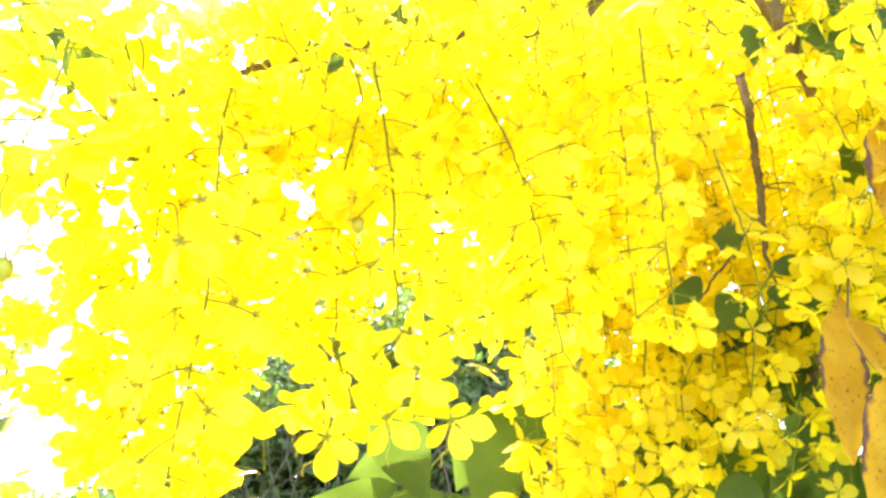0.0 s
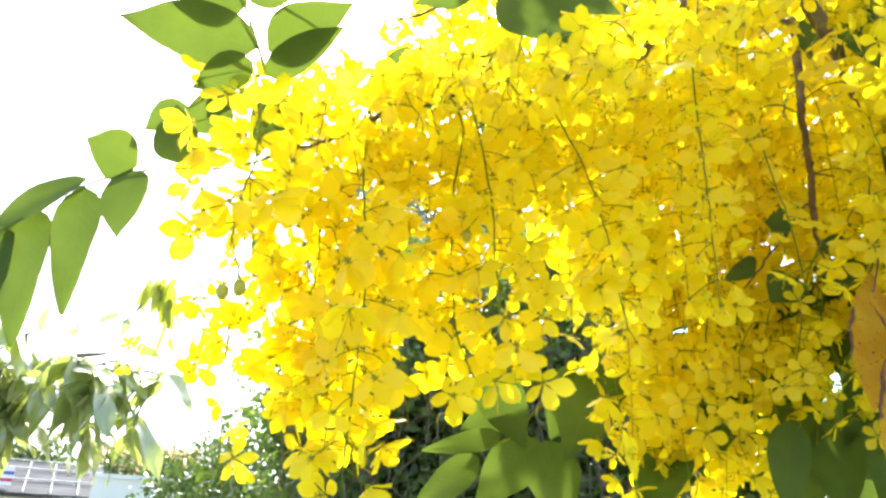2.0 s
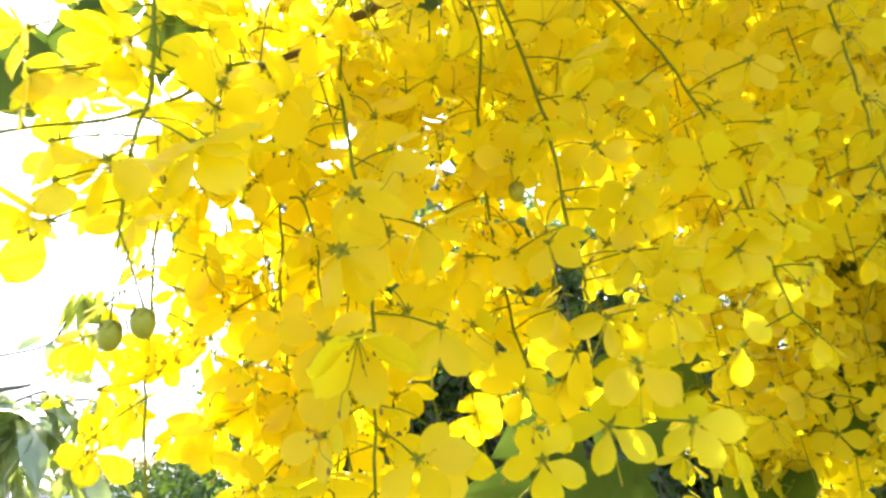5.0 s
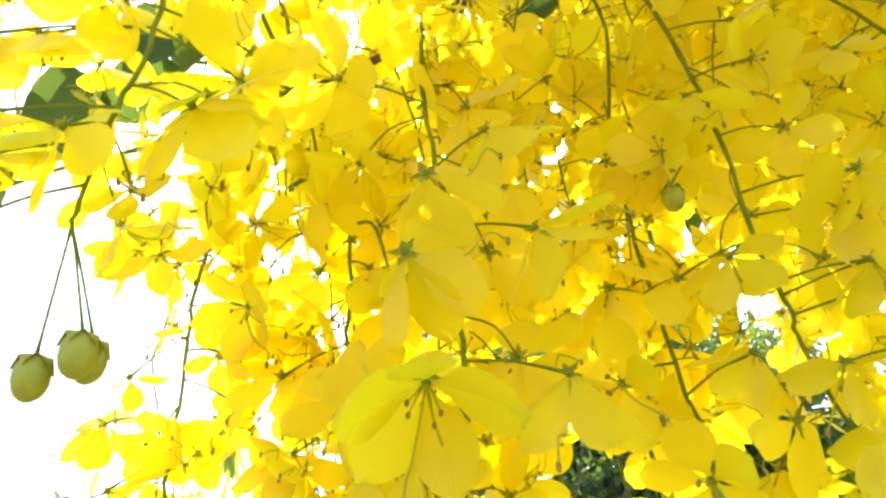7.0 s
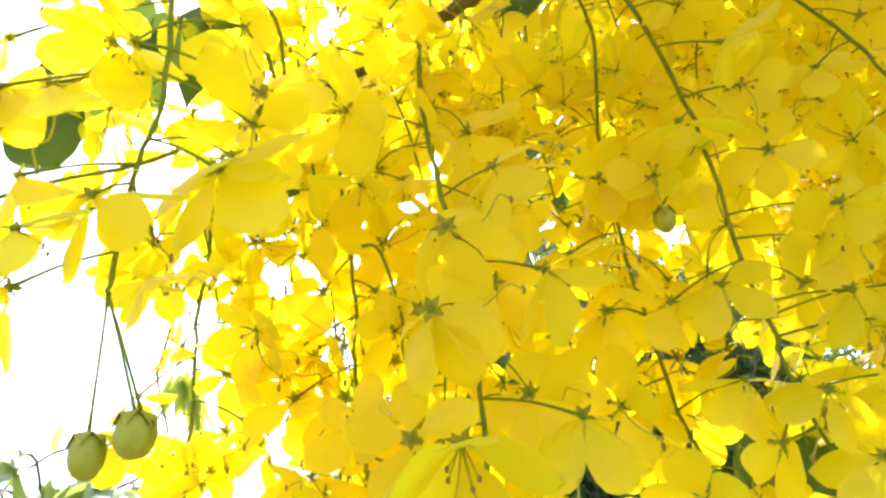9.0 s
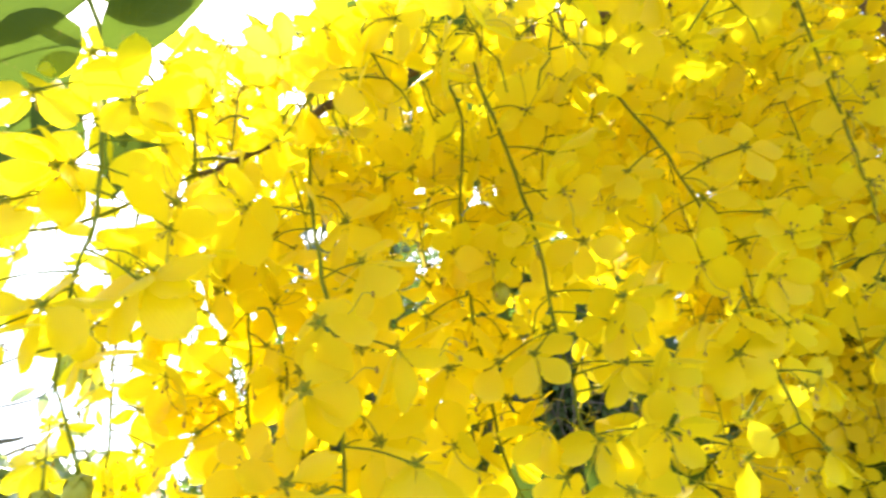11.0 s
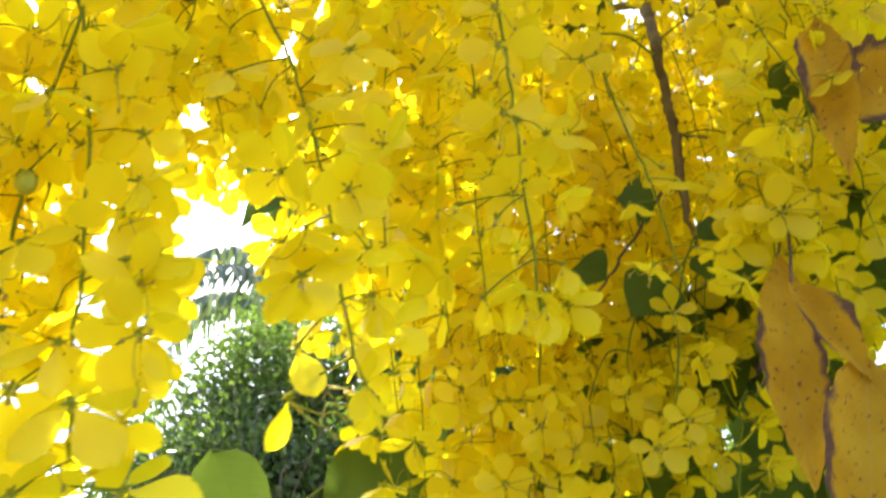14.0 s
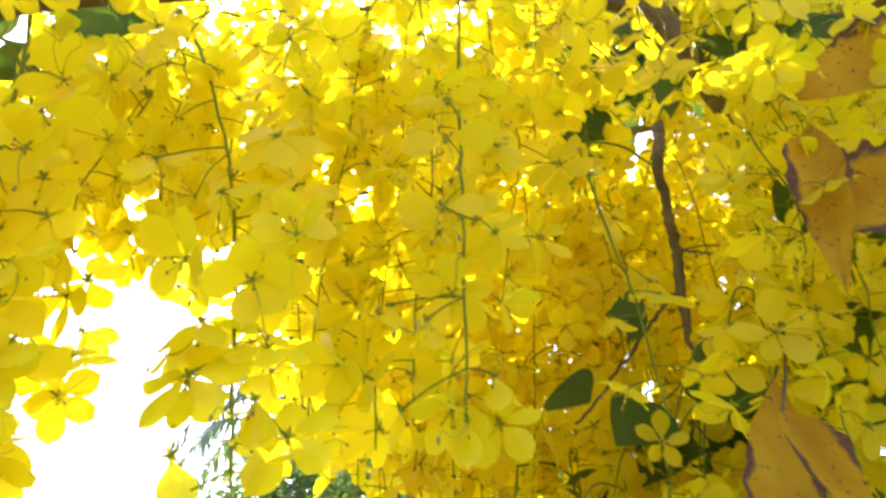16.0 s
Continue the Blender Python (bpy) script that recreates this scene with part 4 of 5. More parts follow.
drape([(0.02, 1.10, 2.30, 0.14, 0.0), (0.10, 1.16, 2.34, 0.18, 0.0), (0.18, 1.10, 2.34, 0.20, 0.0), (0.26, 1.18, 2.38, 0.22, 0.0), (0.33, 1.12, 2.38, 0.23, 0.0), (0.42, 1.18, 2.42, 0.32, 0.0), (0.50, 1.14, 2.42, 0.32, 0.0),
       (0.14, 1.26, 2.42, 0.18, 0.0), (0.30, 1.28, 2.46, 0.24, 0.0), (0.46, 1.28, 2.48, 0.32, 0.0), (0.60, 1.16, 2.46, 0.36, 0.0), (0.70, 1.0, 2.42, 0.40, 0.0)], False, 200, size=0.82, label="raceme of golden flowers lit from behind, far side of the crown")
drape([(0.55, 1.08, 2.52, 0.30, 0.0), (0.66, 1.06, 2.54, 0.34, 0.0), (0.76, 1.02, 2.5, 0.4, 0.0), (0.84, 0.94, 2.46, 0.44, 0.0), (0.74, 0.84, 2.4, 0.38, 0.0), (0.40, 1.08, 2.56, 0.3, 0.0), (0.27, 1.0, 2.44, 0.3, 0.0), (0.16, 0.96, 2.36, 0.26, 0.0)], False, 240, size=0.84, label="high raceme of glowing yellow flowers near the boughs")
drape([(-0.04, 0.80, 2.30, 0.20, 0.0), (0.02, 0.84, 2.36, 0.24, 0.0), (0.07, 0.80, 2.34, 0.22, 0.0), (0.12, 0.86, 2.40, 0.26, 0.0), (0.17, 0.82, 2.38, 0.24, 0.0), (0.22, 0.90, 2.44, 0.26, 0.0), (0.30, 0.88, 2.44, 0.24, 0.0), (-0.08, 0.74, 2.24, 0.18, 0.0), (0.0, 0.90, 2.48, 0.22, 0.0), (-0.06, 0.86, 2.42, 0.20, 0.0), (0.06, 0.94, 2.52, 0.22, 0.0), (-0.11, 0.82, 2.36, 0.18, 0.0)], False, 260, size=0.84, label="high raceme of glowing yellow flowers near the boughs")


# ---- leaves ----
def leaf_shape(rng, length, width, fold, droop, curl=0.0, wave=0.02, base=0.68, torn=0.0):
    """An ovate, pointed leaf from its stalk at the origin along +X, facing +Z; torn: how deep its edge is bitten."""
    rows, cols = (24, 8) if torn else (12, 6)
    bites = [[rng.uniform(1 - torn, 1) for _ in range(rows + 1)] for _ in range(2)]
    verts, faces, uvs = [], [], []
    ph = rng.uniform(0, 6)
    for j in range(rows + 1):
        s = j / rows
        w = (math.sin(math.pi * s ** base) ** 0.9) * (1 - 0.55 * max(0.0, s - 0.72)) if 0 < s < 1 else 0.02
        for k in range(cols + 1):
            u = 2 * k / cols - 1
            y = u * w * width / 2 * (bites[u > 0][j] if torn else 1 + 0.012 * math.sin(2.1 * j + 3 * u))
            z = fold * abs(y) + curl * (y * y) / width - droop * length * s * s + wave * length * math.sin(8 * s + 1.5 * u + ph) * abs(u)
            verts.append((length * s, y + 0.03 * length * math.sin(2.5 * s + ph) * s, z))
            uvs.append((0.5 + 0.5 * u * w, s))
    for j in range(rows):
        for k in range(cols):
            a = j * (cols + 1) + k
            faces.append((a, a + 1, a + cols + 2, a + cols + 1))
    return verts, faces, uvs


def aim(at, tip, up=(0, 0, 1)):
    """The pose of a leaf that starts at `at`, points to `tip` and faces `up` as nearly as it can."""
    x = (Vector(tip) - Vector(at)).normalized()
    z = Vector(up) - x * Vector(up).dot(x)
    z.normalize()
    y = z.cross(x)
    m = Matrix((x, y, z)).transposed().to_4x4()
    return Matrix.Translation(at) @ m


def blade(name, parent, at, tip, width, up=(0, -1, 0.4), seed=0, mat=None, fold=0.10, droop=0.06, curl=0.0, wave=0.02, label="", base=0.68, torn=0.0):
    r = random.Random(seed)
    long = (Vector(tip) - Vector(at)).length
    v, f, uv = leaf_shape(r, long, width, fold, droop, curl, wave, base, torn)
    sh = Shape()
    sh.add(v, f, 0, uv)
    return child(name, sh.mesh(name, [mat or LEAF]), parent, aim(at, tip, up), label)


def compound_leaf(label, stalk, blades, thick=0.0013, torn=0.0):
    """blades: rows of (foot, tip, width, facing)."""
    root = tagged(new("compound_leaf"), label, "leaf", "green leaves of the flowering tree")
    sh = Shape()
    sh.tube(bend(stalk, 6), thick, 5)
    child("stalk", sh.mesh("stalk", [STEM]), root)
    for i, (foot, tip, width, up) in enumerate(blades):
        blade("leaflet", root, foot, tip, width, up, seed=i + 3, torn=torn)
    return root


# the spray of leaves over the open side
FRONT = (0.1, -0.85, -0.5)
compound_leaf("fresh green compound leaf with large pointed leaflets", [(-0.111, 0.470, 1.869), (-0.165, 0.450, 1.842), (-0.220, 0.450, 1.847), (-0.268, 0.450, 1.847), (-0.316, 0.450, 1.838), (-0.367, 0.450, 1.817), (-0.400, 0.450, 1.796)],
              [((-0.260, 0.445, 1.850), (-0.311, 0.430, 1.880), 0.050, FRONT), ((-0.264, 0.445, 1.847), (-0.256, 0.430, 1.773), 0.048, FRONT), ((-0.218, 0.445, 1.849), (-0.221, 0.430, 1.905), 0.046, FRONT),
               ((-0.311, 0.445, 1.842), (-0.402, 0.425, 1.789), 0.046, (-0.35, -0.9, 0.1)), ((-0.313, 0.445, 1.834), (-0.294, 0.430, 1.706), 0.050, FRONT), ((-0.362, 0.445, 1.816), (-0.337, 0.430, 1.679), 0.054, FRONT), ((-0.392, 0.445, 1.805), (-0.379, 0.430, 1.687), 0.048, FRONT)], 0.0011)
compound_leaf("broad green compound leaf above the flowers", [(-0.05, 0.58, 2.10), (-0.094, 0.433, 2.021), (-0.137, 0.375, 1.994), (-0.131, 0.375, 1.958), (-0.116, 0.375, 1.920), (-0.101, 0.375, 1.881)],
              [((-0.110, 0.371, 1.906), (-0.241, 0.351, 1.953), 0.051, FRONT), ((-0.102, 0.371, 1.904), (-0.023, 0.351, 1.922), 0.046, FRONT), ((-0.099, 0.371, 1.877), (-0.028, 0.355, 1.901), 0.030, FRONT), ((-0.114, 0.374, 1.894), (-0.161, 0.363, 1.869), 0.033, FRONT),
               ((-0.126, 0.371, 1.955), (-0.208, 0.351, 1.984), 0.046, FRONT), ((-0.123, 0.371, 1.955), (-0.069, 0.351, 1.992), 0.046, FRONT)])
compound_leaf("darker green compound leaf at the edge of the flowers", [(-0.111, 0.470, 1.869), (-0.160, 0.495, 1.93), (-0.200, 0.495, 1.950), (-0.215, 0.490, 1.962)],
              [((-0.215, 0.490, 1.960), (-0.236, 0.480, 2.005), 0.040, FRONT), ((-0.200, 0.490, 1.940), (-0.248, 0.480, 1.912), 0.044, FRONT), ((-0.212, 0.490, 1.962), (-0.178, 0.480, 1.942), 0.032, FRONT)])
compound_leaf("green leaflets lit from behind among the flowers", [(0.0, 0.58, 2.12), (0.055, 0.45, 2.04), (0.075, 0.425, 1.985), (0.120, 0.420, 1.985)],
              [((0.082, 0.424, 1.975), (0.145, 0.405, 1.900), 0.042, FRONT), ((0.120, 0.420, 1.985), (0.182, 0.405, 1.925), 0.036, FRONT), ((0.060, 0.430, 2.00), (0.010, 0.415, 1.972), 0.034, FRONT)])
compound_leaf("green leaflets over the budding raceme", [(-0.111, 0.470, 1.869), (-0.105, 0.45, 1.90), (-0.118, 0.435, 1.905), (-0.19, 0.47, 1.945), (-0.242, 0.480, 1.938)],
              [((-0.118, 0.434, 1.903), (-0.116, 0.402, 1.825), 0.034, (0.3, -0.85, -0.3)), ((-0.242, 0.480, 1.936), (-0.274, 0.462, 1.903), 0.036, FRONT), ((-0.19, 0.47, 1.944), (-0.20, 0.45, 1.90), 0.030, FRONT)], 0.0009)
compound_leaf("small green leaflets behind the front racemes", [(-0.111, 0.470, 1.869), (-0.115, 0.51, 1.88), (-0.15, 0.545, 1.85), (-0.175, 0.55, 1.830)],
              [((-0.118, 0.520, 1.872), (-0.137, 0.510, 1.847), 0.022, FRONT), ((-0.175, 0.550, 1.830), (-0.182, 0.545, 1.788), 0.020, FRONT)], 0.0008)
compound_leaf("small dark green leaf tucked behind the front bough", [(-0.003, 0.495, 1.922), (0.0, 0.53, 1.96), (0.006, 0.560, 1.984)], [((0.005, 0.558, 1.981), (-0.027, 0.550, 1.957), 0.032, (0, -1, -0.3))], 0.0008)


def spray(label, start, end, pairs, length, width, seed):
    """A drooping compound leaf from start to end with paired leaflets."""
    r = random.Random(seed)
    a, b = Vector(start), Vector(end)
    mid = a.lerp(b, 0.5) + Vector((0, 0, 0.03))
    line = bend([a, mid, b], 6)
    side = (b - a).cross(Vector((0, 0, 1))).normalized()
    rows = []
    for k in range(pairs):
        p = line[2 + int(k * (len(line) - 3) / max(1, pairs - 1))]
        for sgn in (-1, 1):
            tip = p + side * sgn * length * r.uniform(0.3, 0.7) + (b - a).normalized() * length * 0.35 + Vector((0, 0, -length * r.uniform(0.55, 0.9)))
            rows.append((tuple(p), tuple(tip), width * r.uniform(0.85, 1.15), (r.uniform(-0.4, 0.4), -1, r.uniform(-0.2, 0.4))))
    return compound_leaf(label, [tuple(a), tuple(mid), tuple(b)], rows)


spray("dark green compound leaf in the shade behind the flowers", (0.52, 0.95, 1.84), (0.30, 0.90, 1.74), 4, 0.10, 0.055, 1)
spray("dark green compound leaf in the shade behind the flowers", (0.66, 1.02, 2.02), (0.46, 0.94, 1.88), 4, 0.11, 0.06, 2)
spray("dark green compound leaf in the shade behind the flowers", (0.66, 1.02, 2.02), (0.62, 0.84, 1.80), 4, 0.11, 0.06, 3)
spray("dark green compound leaf in the shade behind the flowers", (0.52, 0.95, 1.84), (0.48, 0.86, 1.70), 3, 0.11, 0.065, 4)
spray("dark green compound leaf in the shade behind the flowers", (0.40, 0.90, 1.76), (0.22, 0.88, 1.66), 3, 0.11, 0.06, 5)
# extra sprays, mostly hidden by flowers, added to shade the blooms and leaves below
for k, (x, y, z) in enumerate(((0.28, 1.38, 2.5), (0.22, 1.42, 2.36), (0.24, 1.60, 2.6), (0.40, 1.46, 2.54), (0.36, 1.62, 2.6), (-0.02, 1.3, 2.36), (0.08, 1.24, 2.34), (-0.02, 1.44, 2.52), (-0.15, 1.52, 2.58), (0.62, 1.0, 2.58), (0.40, 1.16, 2.60), (0.50, 1.22, 2.66))):
    spray("green compound leaf added behind the crown for cover and shade", (x + 0.2, y - 0.1, z), (x - 0.06, y, z - 0.05), 5, 0.12, 0.06, 20 + k)
# more cover; the last seven are added to shade flowers and close sky gaps
for k, (x, y, z) in enumerate(((0.54, 1.3, 3.05), (0.70, 1.3, 3.02), (0.86, 1.3, 2.95), (0.72, 1.25, 2.80), (0.84, 1.2, 2.70), (0.62, 1.3, 2.86), (0.78, 1.3, 2.90), (0.95, 1.2, 2.80), (0.28, 1.22, 2.68), (0.40, 1.22, 2.72), (0.34, 1.25, 2.82), (0.46, 1.25, 2.87), (0.52, 1.18, 2.70), (0.40, 1.10, 2.78), (0.56, 1.10, 2.82))):
    spray("green compound leaf added behind the crown for cover and shade", (x + 0.2, y - 0.1, z), (x - 0.06, y, z - 0.05), 5, 0.12, 0.06, 60 + k)
compound_leaf("green leaflets behind the front bough", [(0.103, 0.600, 2.106), (0.056, 0.560, 2.026), (-0.026, 0.550, 2.020)], [((0.058, 0.560, 2.026), (0.014, 0.540, 1.979), 0.034, (0, -0.7, -0.7)), ((-0.019, 0.550, 2.019), (-0.070, 0.530, 1.983), 0.034, (0, -0.7, -0.7)), ((-0.034, 0.550, 2.020), (-0.020, 0.530, 1.944), 0.026, (0, -0.7, -0.7))], 0.0008)
# dark leaves in the shade behind and under the flowers
compound_leaf("dark green shaded compound leaf under the flowers", [(0.40, 0.90, 1.76), (0.162, 0.900, 1.751), (0.071, 0.880, 1.713), (0.037, 0.850, 1.670), (0.006, 0.820, 1.649)],
              [((0.152, 0.890, 1.767), (0.090, 0.870, 1.645), 0.085, (0.0, -1, 0.1)), ((0.0, 0.850, 1.752), (0.052, 0.840, 1.652), 0.062, (0.1, -1, 0.2)),
               ((0.067, 0.900, 1.670), (0.088, 0.880, 1.565), 0.07, (0.0, -1, 0.1)),
               ((0.064, 0.860, 1.664), (-0.016, 0.840, 1.589), 0.064, (0.0, -1, 0.1)),
               ((0.025, 0.810, 1.662), (-0.067, 0.790, 1.642), 0.03, (0.1, -0.9, 0.25)),
               ((-0.005, 0.820, 1.640), (-0.083, 0.800, 1.567), 0.046, (0.2, -0.8, 0.5)),
               ((0.043, 0.870, 1.709), (-0.035, 0.850, 1.679), 0.05, (0.0, -1, 0.1))])
compound_leaf("large hanging dark green leaflets over deep shade", [(0.52, 0.95, 1.84), (0.413, 0.920, 1.708), (0.351, 0.840, 1.685)],
              [((0.347, 0.820, 1.678), (0.325, 0.800, 1.572), 0.046, (0.0, -1, 0.1)),
               ((0.411, 0.920, 1.701), (0.412, 0.900, 1.575), 0.066, (0.0, -1, 0.1)),
               ((0.393, 0.920, 1.709), (0.328, 0.900, 1.660), 0.07, (0.0, -1, 0.1))])
compound_leaf("dark green drooping compound leaf in deep shade", [(0.444, 1.035, 1.795), (0.454, 1.047, 1.72), (0.421, 1.023, 1.713), (0.397, 0.999, 1.701)],
              [((0.406, 0.999, 1.701), (0.37, 0.975, 1.584), 0.076, (0.0, -1, 0.05)),
               ((0.445, 1.035, 1.719), (0.468, 1.011, 1.58), 0.089, (0.0, -1, 0.05)),
               ((0.421, 1.023, 1.713), (0.312, 1.011, 1.699), 0.055, (0.0, -1, 0.05)),
               ((0.457, 1.059, 1.726), (0.536, 1.035, 1.65), 0.078, (0.0, -1, 0.05)),
               ((0.413, 1.071, 1.836), (0.359, 1.059, 1.892), 0.054, (0.0, -1, 0.05)),
               ((0.487, 1.059, 1.791), (0.539, 1.035, 1.731), 0.061, (0.0, -1, 0.05))])
compound_leaf("large dark green leaflets in the lower shade", [(0.588, 1.095, 1.891), (0.492, 1.035, 1.771), (0.408, 1.023, 1.765), (0.36, 1.011, 1.747)],
              [((0.388, 1.011, 1.758), (0.299, 0.987, 1.671), 0.086, (0.1, -1, 0.1)), ((0.475, 1.011, 1.755), (0.479, 0.987, 1.651), 0.094, (-0.1, -1, 0.1)), ((0.415, 1.017, 1.723), (0.385, 0.993, 1.633), 0.072, (0.0, -1, 0.1)),
               ((0.425, 1.023, 1.825), (0.383, 0.999, 1.758), 0.06, (0.1, -1, 0.1))])
compound_leaf("dark green leaflets showing between the flowers", [(0.756, 1.179, 2.107), (0.528, 1.023, 1.963), (0.444, 1.017, 1.927), (0.36, 1.011, 1.855)],
              [((0.526, 1.011, 1.952), (0.523, 0.987, 1.878), 0.055, (0.1, -1, 0.1)), ((0.398, 1.011, 1.9), (0.438, 0.987, 1.828), 0.06, (0.0, -1, 0.1)), ((0.364, 1.011, 1.848), (0.336, 0.987, 1.783), 0.054, (0.0, -1, 0.1))])
compound_leaf("broad olive green leaflets under the middle of the flowers", [(0.324, 0.987, 1.747), (0.228, 1.011, 1.843), (0.158, 1.011, 1.837), (0.127, 1.011, 1.795)],
              [((0.158, 1.011, 1.834), (0.167, 0.987, 1.765), 0.06, (0.0, -1, 0.1)), ((0.127, 1.011, 1.795), (0.066, 0.987, 1.687), 0.084, (0.0, -1, 0.15))])
compound_leaf("dark green leaflets hanging among the sparse flowers", [(0.66, 1.02, 2.02), (0.459, 0.90, 1.935), (0.398, 0.90, 1.860), (0.334, 0.895, 1.825)],
              [((0.398, 0.890, 1.862), (0.362, 0.880, 1.812), 0.045, (0.1, -1, 0.1)), ((0.336, 0.890, 1.828), (0.308, 0.880, 1.770), 0.045, (0, -1, 0.1)), ((0.448, 0.842, 1.873), (0.434, 0.832, 1.826), 0.036, (0.1, -1, 0))], 0.0009)
compound_leaf("dark green leaf with torn edges on a brown twig", [(0.379, 0.805, 1.909), (0.368, 0.775, 1.894)], [((0.370, 0.770, 1.891), (0.341, 0.765, 1.896), 0.050, (0, -1, -0.1))], 0.0008, 0.5)
compound_leaf("small green leaves over the thick branch", [(0.54, 0.92, 2.45), (0.557, 0.900, 2.421), (0.501, 0.900, 2.485), (0.446, 0.900, 2.404)],
              [((0.490, 0.900, 2.481), (0.547, 0.885, 2.419), 0.05, (0, -1, -0.4)), ((0.509, 0.900, 2.490), (0.476, 0.885, 2.396), 0.045, (0.2, -1, -0.4)), ((0.589, 0.900, 2.416), (0.594, 0.885, 2.329), 0.05, (0, -1, -0.3)), ((0.446, 0.900, 2.404), (0.419, 0.885, 2.323), 0.04, (0, -1, -0.4)), ((0.449, 0.900, 2.381), (0.462, 0.885, 2.317), 0.035, (0.2, -1, -0.3)), ((0.550, 0.900, 2.422), (0.527, 0.885, 2.452), 0.04, (0, -1, -0.4))], 0.0009)
compound_leaf("green leaves among the flowers beside the thick branch", [(0.54, 0.92, 2.45), (0.541, 0.870, 2.251), (0.543, 0.860, 2.200), (0.559, 0.860, 2.146)],
              [((0.538, 0.860, 2.205), (0.524, 0.845, 2.142), 0.045, (0, -1, -0.3)), ((0.547, 0.860, 2.195), (0.556, 0.845, 2.131), 0.05, (0, -1, -0.3)), ((0.557, 0.860, 2.139), (0.548, 0.845, 2.086), 0.045, (0.1, -1, -0.3)), ((0.576, 0.860, 2.262), (0.576, 0.845, 2.200), 0.05, (0, -1, -0.3)), ((0.371, 0.860, 2.207), (0.346, 0.845, 2.145), 0.05, (0.1, -1, -0.3)), ((0.369, 0.860, 2.150), (0.353, 0.845, 2.111), 0.03, (0, -1, -0.3))], 0.0009)
compound_leaf("dark green leaves hanging beside the brown twig", [(0.407, 0.810, 1.872), (0.405, 0.790, 1.879), (0.386, 0.780, 1.845), (0.368, 0.780, 1.830)],
              [((0.402, 0.780, 1.873), (0.426, 0.765, 1.852), 0.03, (0, -1, 0.1)), ((0.413, 0.780, 1.850), (0.413, 0.765, 1.808), 0.055, (0, -1, 0)), ((0.368, 0.780, 1.830), (0.334, 0.765, 1.799), 0.05, (0, -1, 0.1)), ((0.302, 0.780, 1.848), (0.321, 0.765, 1.829), 0.045, (0, -1, 0.1))], 0.0009)
compound_leaf("dark green rounded leaves beside the withered leaf", [(0.416, 0.81, 1.868), (0.43, 0.87, 1.858), (0.445, 0.872, 1.875), (0.46, 0.87, 1.86)],
              [((0.44, 0.87, 1.872), (0.452, 0.86, 1.815), 0.046, (0, -1, 0)), ((0.46, 0.87, 1.86), (0.425, 0.87, 1.81), 0.04, (0, -1, 0.2)), ((0.43, 0.87, 1.858), (0.395, 0.86, 1.82), 0.035, (0, -1, 0.2))], 0.0008, 0.35)
compound_leaf("green compound leaf high among the flowers", [(0.431, 0.70, 2.08), (0.455, 0.69, 2.10), (0.50, 0.68, 2.09)],
              [((0.45, 0.69, 2.10), (0.46, 0.67, 2.03), 0.038, (0, -1, -0.3)), ((0.47, 0.686, 2.098), (0.50, 0.66, 2.03), 0.035, (0.1, -1, -0.3)), ((0.49, 0.68, 2.09), (0.55, 0.67, 2.06), 0.035, (0, -1, 0)), ((0.46, 0.69, 2.10), (0.48, 0.70, 2.17), 0.04, (0, -1, -0.5))], 0.0009)
compound_leaf("small green leaflets around the thick branch", [(0.402, 0.70, 2.20), (0.43, 0.80, 2.24), (0.47, 0.85, 2.26), (0.53, 0.86, 2.22)],
              [((0.44, 0.83, 2.245), (0.448, 0.84, 2.317), 0.04, (0, -1, -0.4)), ((0.45, 0.84, 2.235), (0.448, 0.84, 2.166), 0.036, (0.2, -1, -0.3)), ((0.49, 0.85, 2.25), (0.515, 0.84, 2.177), 0.042, (-0.1, -1, -0.3)), ((0.50, 0.85, 2.25), (0.516, 0.84, 2.30), 0.04, (0, -1, -0.5)),
               ((0.53, 0.86, 2.22), (0.572, 0.84, 2.28), 0.045, (0, -1, -0.4)), ((0.53, 0.86, 2.22), (0.55, 0.84, 2.12), 0.04, (0, -1, -0.3))], 0.0009, 0.2)
compound_leaf("small green leaflets behind the brown twig", [(0.389, 0.81, 2.211), (0.375, 0.84, 2.19), (0.355, 0.85, 2.15), (0.336, 0.85, 2.12)],
              [((0.375, 0.84, 2.19), (0.371, 0.84, 2.135), 0.032, (0.2, -1, -0.3)), ((0.355, 0.85, 2.15), (0.318, 0.84, 2.14), 0.028, (0, -1, -0.3)), ((0.336, 0.85, 2.12), (0.335, 0.84, 2.075), 0.026, (0, -1, -0.3))], 0.0008, 0.2)
compound_leaf("dark green compound leaf behind the withered leaves", [(0.52, 0.78, 2.20), (0.52, 0.76, 2.08), (0.51, 0.75, 1.95), (0.50, 0.74, 1.82)],
              [((0.515, 0.755, 2.0), (0.47, 0.74, 1.93), 0.05, (0, -1, 0)), ((0.51, 0.75, 1.95), (0.57, 0.72, 1.88), 0.055, (0, -1, 0)), ((0.505, 0.745, 1.88), (0.45, 0.73, 1.80), 0.055, (0, -1, 0)), ((0.50, 0.74, 1.82), (0.52, 0.70, 1.70), 0.06, (0, -1, 0)),
               ((0.50, 0.74, 1.83), (0.56, 0.72, 1.76), 0.06, (0, -1, 0))])

